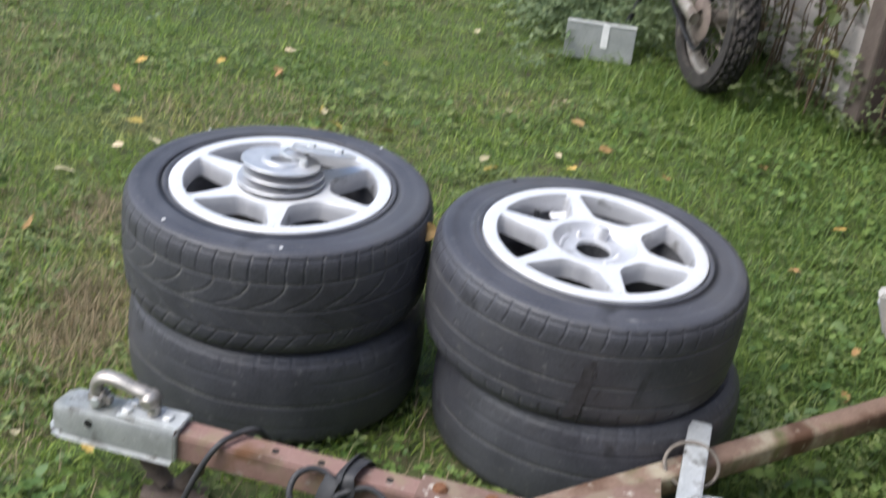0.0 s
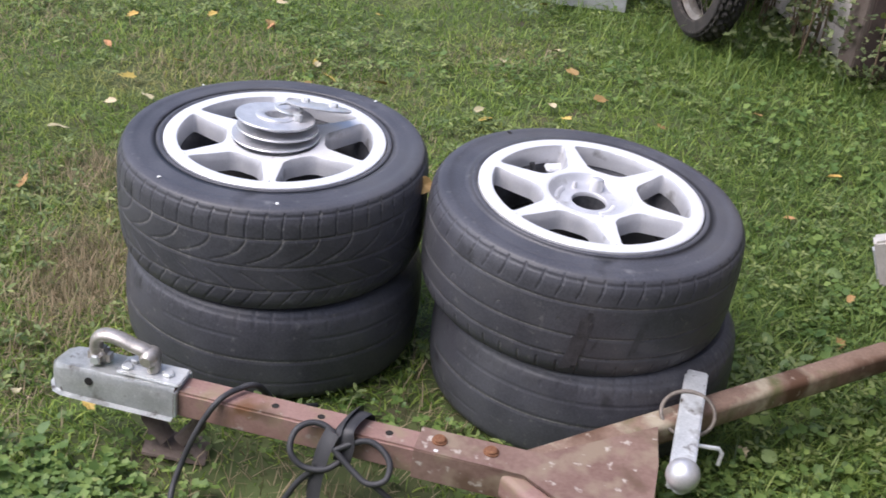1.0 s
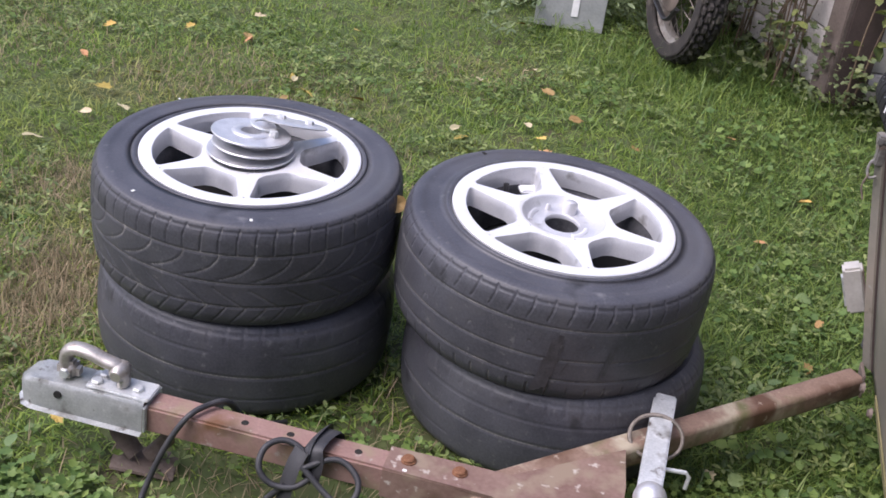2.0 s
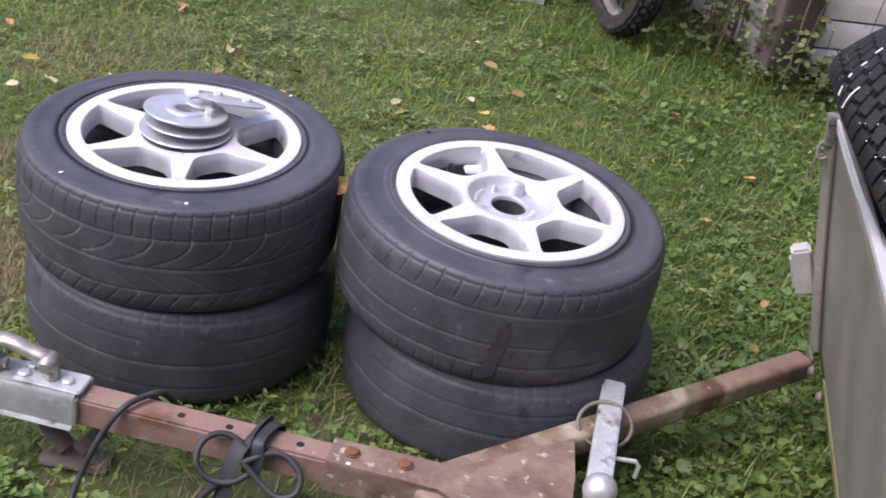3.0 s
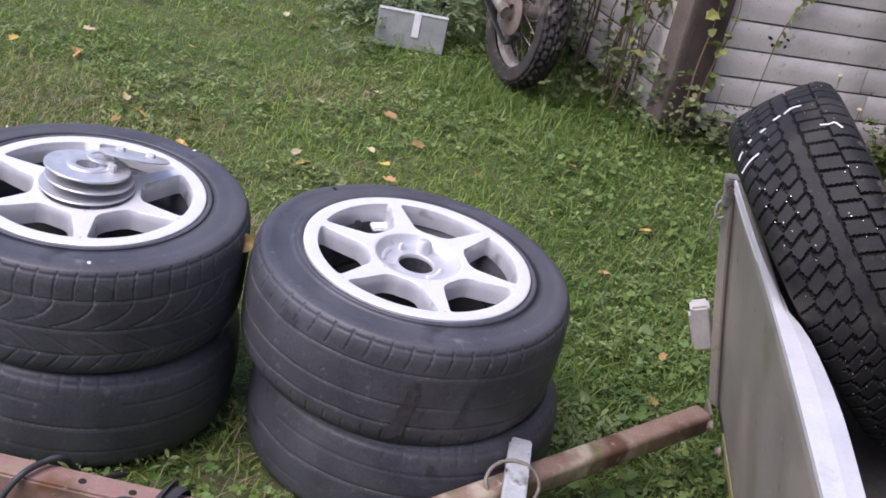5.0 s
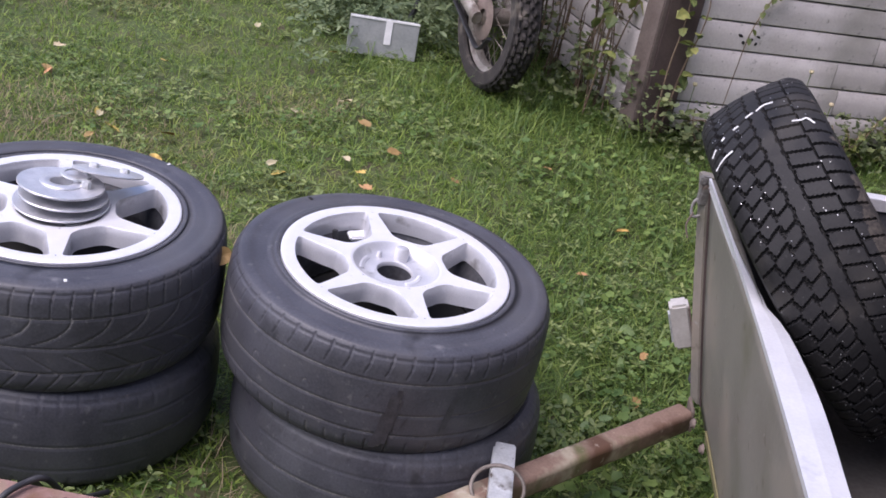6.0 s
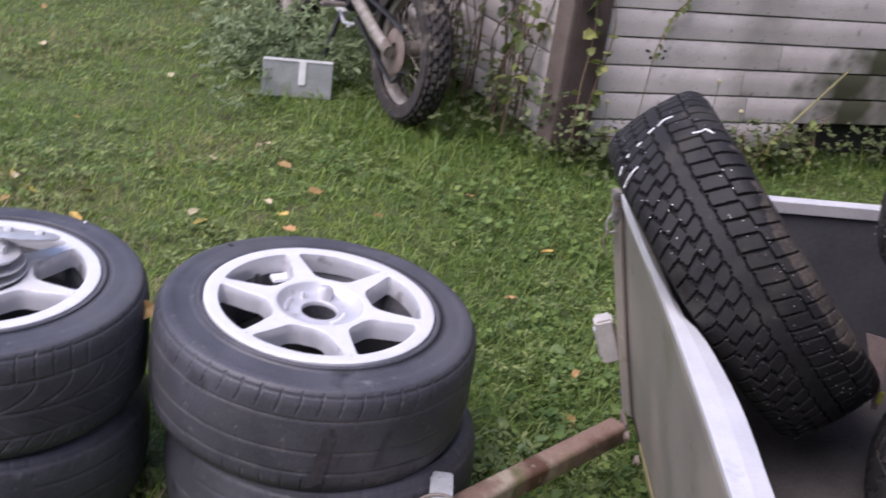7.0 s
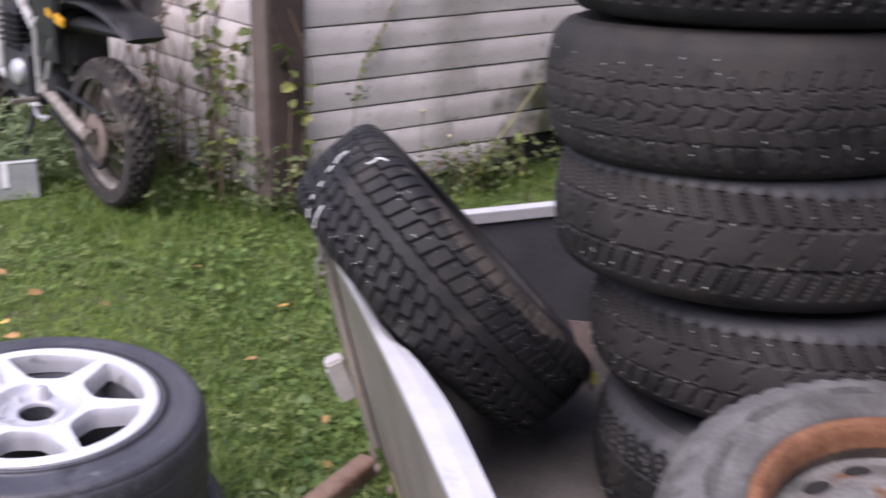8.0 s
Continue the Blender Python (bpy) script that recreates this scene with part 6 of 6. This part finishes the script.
def climbing(name, place, count, height, mat_leaf, label, seed, leaf=0.035, spread=0.05, leaves=9):
    """A few thin stems rising from a place, with leaves along them."""
    rnd = random.Random(seed)
    t = thing(name, label, "plant", pose(*place))
    for k in range(count):
        x, y = rnd.uniform(-spread, spread), rnd.uniform(-spread * 0.5, spread * 0.5)
        h = height * rnd.uniform(0.6, 1.0)
        pts = spline([(x, y, 0), (x + rnd.uniform(-0.03, 0.03), y + rnd.uniform(-0.02, 0.02), h * 0.35), (x + rnd.uniform(-0.06, 0.06), y + rnd.uniform(-0.03, 0.03), h * 0.7), (x + rnd.uniform(-0.1, 0.1), y + rnd.uniform(-0.04, 0.04), h)], 5)
        part("stem", tube(pts, 0.0038, 5, taper=0.5), M["stem"], t, "thin brown stem")
        lv = bmesh.new()
        for q in range(leaves):
            p = pts[rnd.randrange(3, len(pts))]
            one = bmesh.new()
            s2 = leaf * rnd.uniform(0.6, 1.2)
            vs = [one.verts.new((f * s2, w * s2, u * s2)) for f, w, u in ((0, 0, 0), (0.25, 0.42, 0.06), (0.55, 0.30, 0.10), (0.7, 0.34, 0.02), (1.0, 0, -0.12), (0.7, -0.34, 0.02), (0.55, -0.30, 0.10), (0.25, -0.42, 0.06))]
            one.faces.new((vs[0], vs[4], vs[3], vs[2], vs[1]))
            one.faces.new((vs[0], vs[7], vs[6], vs[5], vs[4]))
            join(lv, one, Matrix.Translation(p) @ Euler((rnd.uniform(-0.7, 0.7), rnd.uniform(-0.2, 1.0), rnd.uniform(0, 6.3))).to_matrix().to_4x4())
        tagged(part("leaves", lv, mat_leaf, t, "small pointed leaves", smooth=False), kind="stuff")
    return t


def wall_place(u, v=-0.05):
    """A place beside the long wall (u along it), or with negative u beside the other one."""
    p = Vector((CX, CY, 0)) + (CU * u + CV * v if u >= 0 else EU * v - EV * u)
    return (p.x, p.y, 0.0)


climbing("climbing_plant", wall_place(-0.12, -0.09), 4, 0.95, M["vine_leaf"], "yellowing climbing plant against the corner post", 1, 0.052, 0.07, 14)
climbing("climbing_plant", wall_place(-0.38, -0.10), 5, 0.85, M["shed_leaf"], "tall half-dry weeds against the shed boards", 2, 0.055, 0.08, 8)
climbing("climbing_plant", wall_place(-0.62, -0.10), 4, 0.9, M["shed_leaf"], "tall half-dry weeds against the shed boards", 3, 0.045, 0.08, 5)
climbing("climbing_plant", wall_place(-0.9, -0.10), 3, 0.8, M["shed_leaf"], "tall half-dry weeds against the shed boards", 4, 0.04, 0.08, 4)
for k, (u, h) in enumerate(((-0.22, 0.7), (-0.50, 1.0), (-0.74, 0.8))):
    climbing("dry_stalks", wall_place(u, -0.07), 7, h, M["dry"], "thin dry brown stalks standing against the boards", 30 + k, 0.03, 0.07, 4)
climbing("climbing_plant", wall_place(0.03, -0.09), 2, 0.8, M["vine_leaf"], "thin vine with yellow leaves on the corner post", 5, 0.052, 0.06, 12)
climbing("weed_plant", wall_place(0.16, -0.10), 3, 0.19, M["shed_leaf"], "low dark weed at the foot of the boards", 6, 0.040, 0.06, 9)
climbing("weed_plant", wall_place(0.62, -0.16), 5, 0.18, M["shed_leaf"], "low leafy weeds at the foot of the shed boards", 12, 0.030, 0.14, 11)
climbing("weed_plant", wall_place(0.86, -0.16), 7, 0.20, M["vine_leaf"], "low yellowing weeds at the foot of the shed boards", 7, 0.030, 0.16, 11)
climbing("weed_plant", wall_place(1.04, -0.13), 2, 0.25, M["weed"], "thin pale green weed beside the leaning stalk", 14, 0.040, 0.04, 6)
climbing("weed_plant", wall_place(1.45, -0.14), 4, 0.22, M["shed_leaf"], "leafy weeds growing up the shed boards", 8, 0.034, 0.14, 10)

# hanging vine and a leaning stalk on the long wall
vine = thing("hanging_vine", "thin green vine hanging down the shed boards", "vine", pose(*wall_place(0.3, -0.035)))
vr = Matrix.Rotation(radians(WALL), 4, "Z")
vp = spline([(0.40, 0, 1.3), (0.26, 0, 0.9), (0.13, 0, 0.63), (0.065, 0, 0.545), (0.020, 0, 0.42), (0.006, 0, 0.28), (-0.004, 0, 0.13)], 8)
part("stem", tube(vp, 0.0030, 6, taper=0.5), M["stem"], vine, m=vr)
rnd = random.Random(21)
for p in vp[1:34:2]:
    one = bmesh.new()
    vs = [one.verts.new((f * 0.030, w * 0.030, u * 0.030)) for f, w, u in ((0, 0, 0), (0.3, 0.4, 0.06), (0.7, 0.3, 0.03), (1.0, 0, -0.1), (0.7, -0.3, 0.03), (0.3, -0.4, 0.06))]
    one.faces.new((vs[0], vs[3], vs[2], vs[1]))
    one.faces.new((vs[0], vs[5], vs[4], vs[3]))
    part("leaf", one, M["vine_leaf"], vine, m=vr @ Matrix.Translation(p) @ Euler((rnd.uniform(-0.6, 0.6), 1.0, rnd.uniform(3, 6.3))).to_matrix().to_4x4(), smooth=False)
stalk = thing("leaning_stalk", "yellow-green dry stalk leaning on the shed wall", "plant stalk", pose(*wall_place(0.735, -0.16)))
part("stem", tube(spline([(0, 0, 0.0), (0.10, 0.02, 0.115), (0.25, 0.06, 0.235), (0.42, 0.10, 0.375)], 6), 0.0065, 8, taper=0.6), M["stalk"], stalk, m=vr)

# a leafy bush with yellowing heads, and things left in the grass behind it
def weed_clump(x, y, wide, high, count, seed):
    rnd = random.Random(seed)
    t = thing("weed_bush", "leafy green weed clump with yellowing heads behind the bike", "plant", pose(x, y, 0))
    lv, heads = bmesh.new(), bmesh.new()
    for _ in range(count):
        a, r = rnd.uniform(0, 2 * math.pi), wide * rnd.random() ** 0.5
        fx, fy, h = r * math.cos(a), r * math.sin(a), high * rnd.uniform(0.55, 1.0) * (1 - 0.5 * (r / wide) ** 2)
        pts = spline([(fx * 0.4, fy * 0.4, 0), (fx * 0.8, fy * 0.8, h * 0.6), (fx, fy, h)], 4)
        part("stem", tube(pts, 0.0028, 5, taper=0.6), M["stalk"], t, "thin green stem")
        for p in pts[2:]:
            for _ in range(3):
                s2 = rnd.uniform(0.03, 0.06)
                one = bmesh.new()
                vs = [one.verts.new((f * s2, w * s2, u * s2)) for f, w, u in ((0, 0, 0), (0.35, 0.26, 0.08), (0.7, 0.20, 0.03), (1.0, 0, -0.15), (0.7, -0.20, 0.03), (0.35, -0.26, 0.08))]
                one.faces.new((vs[0], vs[3], vs[2], vs[1]))
                one.faces.new((vs[0], vs[5], vs[4], vs[3]))
                join(lv, one, Matrix.Translation(p) @ Euler((rnd.uniform(-0.6, 0.6), rnd.uniform(-0.3, 0.9), rnd.uniform(0, 6.3))).to_matrix().to_4x4())
        if rnd.random() < 0.55:
            for _ in range(7):
                q = Vector(pts[-1]) + Vector((rnd.uniform(-0.03, 0.03), rnd.uniform(-0.03, 0.03), rnd.uniform(-0.004, 0.012)))
                one = bmesh.new()
                bmesh.ops.create_icosphere(one, subdivisions=1, radius=rnd.uniform(0.005, 0.010), matrix=Matrix.Diagonal((1, 1, 0.6, 1)))
                join(heads, one, Matrix.Translation(q))
    tagged(part("leaves", lv, M["weed"], t, "narrow green leaves", smooth=False), kind="stuff")
    tagged(part("flower_heads", heads, M["cream_leaf"], t, "small faded yellow flower heads"), kind="stuff")


weed_clump(-0.30, 5.62, 0.27, 0.33, 26, 41)
weed_clump(0.02, 5.40, 0.16, 0.22, 12, 43)
can = thing("plastic_canister", "faded red plastic canister standing in the grass", "canister", pose(-0.215, 6.72, 0, 0, 0, 14))
part("body", box(0.19, 0.13, 0.30, 0.03, (0, 0, 0.150), seg=3), M["red_plastic"], can)
part("cap", lathe([(0.0001, 0.030), (0.020, 0.030), (0.022, 0.026), (0.022, 0.0)], 20), M["black_plastic"], can, "black screw cap", m=pose(-0.06, 0, 0.298))
part("handle", tube(spline([(-0.01, 0, 0.290), (0.0, 0, 0.335), (0.05, 0, 0.340), (0.075, 0, 0.292)], 5), 0.010, 8), M["red_plastic"], can)
for px, py, ph, paint, words in ((-0.345, 6.78, 0.9, "post_grey", "weathered grey wooden stake in the grass"), (-0.56, 6.75, 0.8, "galv_dull", "dull grey metal stake in the grass"), (-0.09, 6.90, 0.9, "post", "dark wooden stake in the grass")):
    st = thing("stake", words, "stake", pose(px, py, -0.05, 0, 2, 20))
    part("shaft", box(0.034, 0.034, ph, 0.005, (0, 0, ph / 2)), M[paint], st)
stick = thing("blue_stick", "pale blue plastic stick leaning in the weeds", "stick", pose(0.06, 5.95, 0.0, 0, 40, 20))
part("rod", tube([(0, 0, 0.0), (0, 0, 0.40)], 0.011, 10), M["blue_plastic"], stick)

# pale clover flowers at the wall
for u, h in ((0.135, 0.222), (0.700, 0.198), (0.575, 0.312)):
    fl = thing("wild_flower", "small pale flower on a thin stalk", "flower", pose(*wall_place(u, -0.08)), "wild flowers by the shed")
    part("stem", tube([(0, 0, 0), (0.004, 0, h)], 0.0015, 5), M["weed"], fl)
    part("bloom", lathe([(0.0001, 0.008), (0.007, 0.006), (0.010, 0.0), (0.006, -0.006), (0.0001, -0.008)], 10), M["cream_leaf"], fl, m=pose(0.004, 0, h + 0.006))


# ---- fallen leaves ----
def leaf_mesh(seed, pointed):
    rnd = random.Random(seed)
    bm = bmesh.new()
    n = 14
    rim = []
    for k in range(n):
        a = 2 * math.pi * k / n
        r = (0.5 + 0.08 * rnd.random() - (0.16 if k % 2 and pointed else 0)) * (0.78 + 0.22 * abs(math.cos(a)))
        x, y = r * math.cos(a), r * math.sin(a) * 0.8
        rim.append(bm.verts.new((x, y, 0.16 * y * y / 0.2 + 0.05 * rnd.uniform(-1, 1))))
    c1 = bm.verts.new((0.0, 0, -0.02))
    for k in range(n):
        j = (k + 1) % n
        bm.faces.new((rim[k], rim[j], c1))
    q = bm.verts.new((-0.85, 0.05, 0.03))
    bm.faces.new((rim[n // 2 + 1], rim[n // 2], q))
    me = bpy.data.meshes.new("fallen_leaf")
    bm.normal_update()
    bm.to_mesh(me)
    bm.free()
    return me


LEAVES = {"y": ("yellow_leaf", "bright yellow fallen birch leaf on the lawn"), "o": ("orange_leaf", "brown-orange fallen leaf on the lawn"), "c": ("cream_leaf", "pale cream fallen leaf on the lawn")}
leaf_mes = {k: [leaf_mesh(ord(k) + q, q == 1) for q in range(3)] for k in LEAVES}
for k, ms in leaf_mes.items():
    for me in ms:
        me.materials.append(M[LEAVES[k][0]])
SPOTS = ("y -1.14 2.94|y -1.41 3.29|c -1.13 2.65|c -1.28 2.38|c -1.21 2.58|o -1.22 2.05|y -0.76 3.1|y -1.23 2.77|o -1.38 2.99|o -0.97 3.37|y -1.18 3.41|c -0.23 2.93|"
         "c -0.02 3.06|o 0.63 2.52|y 0.8 2.85|o 0.68 1.94|o 0.73 2.13|o 0.61 3.23|o 0.05 2.87|y -0.54 2.84|y -0.75 1.29|c -0.89 1.3|o -0.2 1.54|c 0.43 1.48|"
         "y -0.69 3.0|c -0.75 3.09|o 0.31 3.02|c -0.2 3.38|o -0.54 3.02|y -0.66 3.65|c -0.41 4.24|o -0.11 4.07|o -0.98 3.39")
spots = [(a, float(b), float(c)) for a, b, c in (q.split() for q in SPOTS.split("|"))]
rnd = random.Random(4)
for _ in range(18):
    y = rnd.uniform(1.9, 6.0)
    spots.append((rnd.choice("yoccoo"), rnd.uniform(-1.1, 0.25) * (0.45 * y + 0.3), y))
for k, x, y in spots:
    if float(shed_side(np.array(x), np.array(y))) < 0.05 or any(math.hypot(x - sx, y - sy) < 0.31 for (sx, sy), _, _ in STACKS):
        continue
    ob = part("fallen_leaf", rnd.choice(leaf_mes[k]), None)
    s2 = rnd.uniform(0.027, 0.045)
    ob.matrix_basis = pose(x, y, ground_z(x, y) + 0.022, rnd.uniform(-25, 25), rnd.uniform(-25, 25), rnd.uniform(0, 360)) @ Matrix.Diagonal((s2, s2, s2, 1))
    tagged(ob, LEAVES[k][1], "leaf", "fallen leaves")
ob = part("fallen_leaf", leaf_mes["o"][0], None)
ob.matrix_basis = pose(-0.233, 1.632, 0.388, 62, -25, 15) @ Matrix.Diagonal((0.032, 0.046, 0.04, 1))
tagged(ob, "orange leaf wedged between two tyres", "leaf", "fallen leaves")
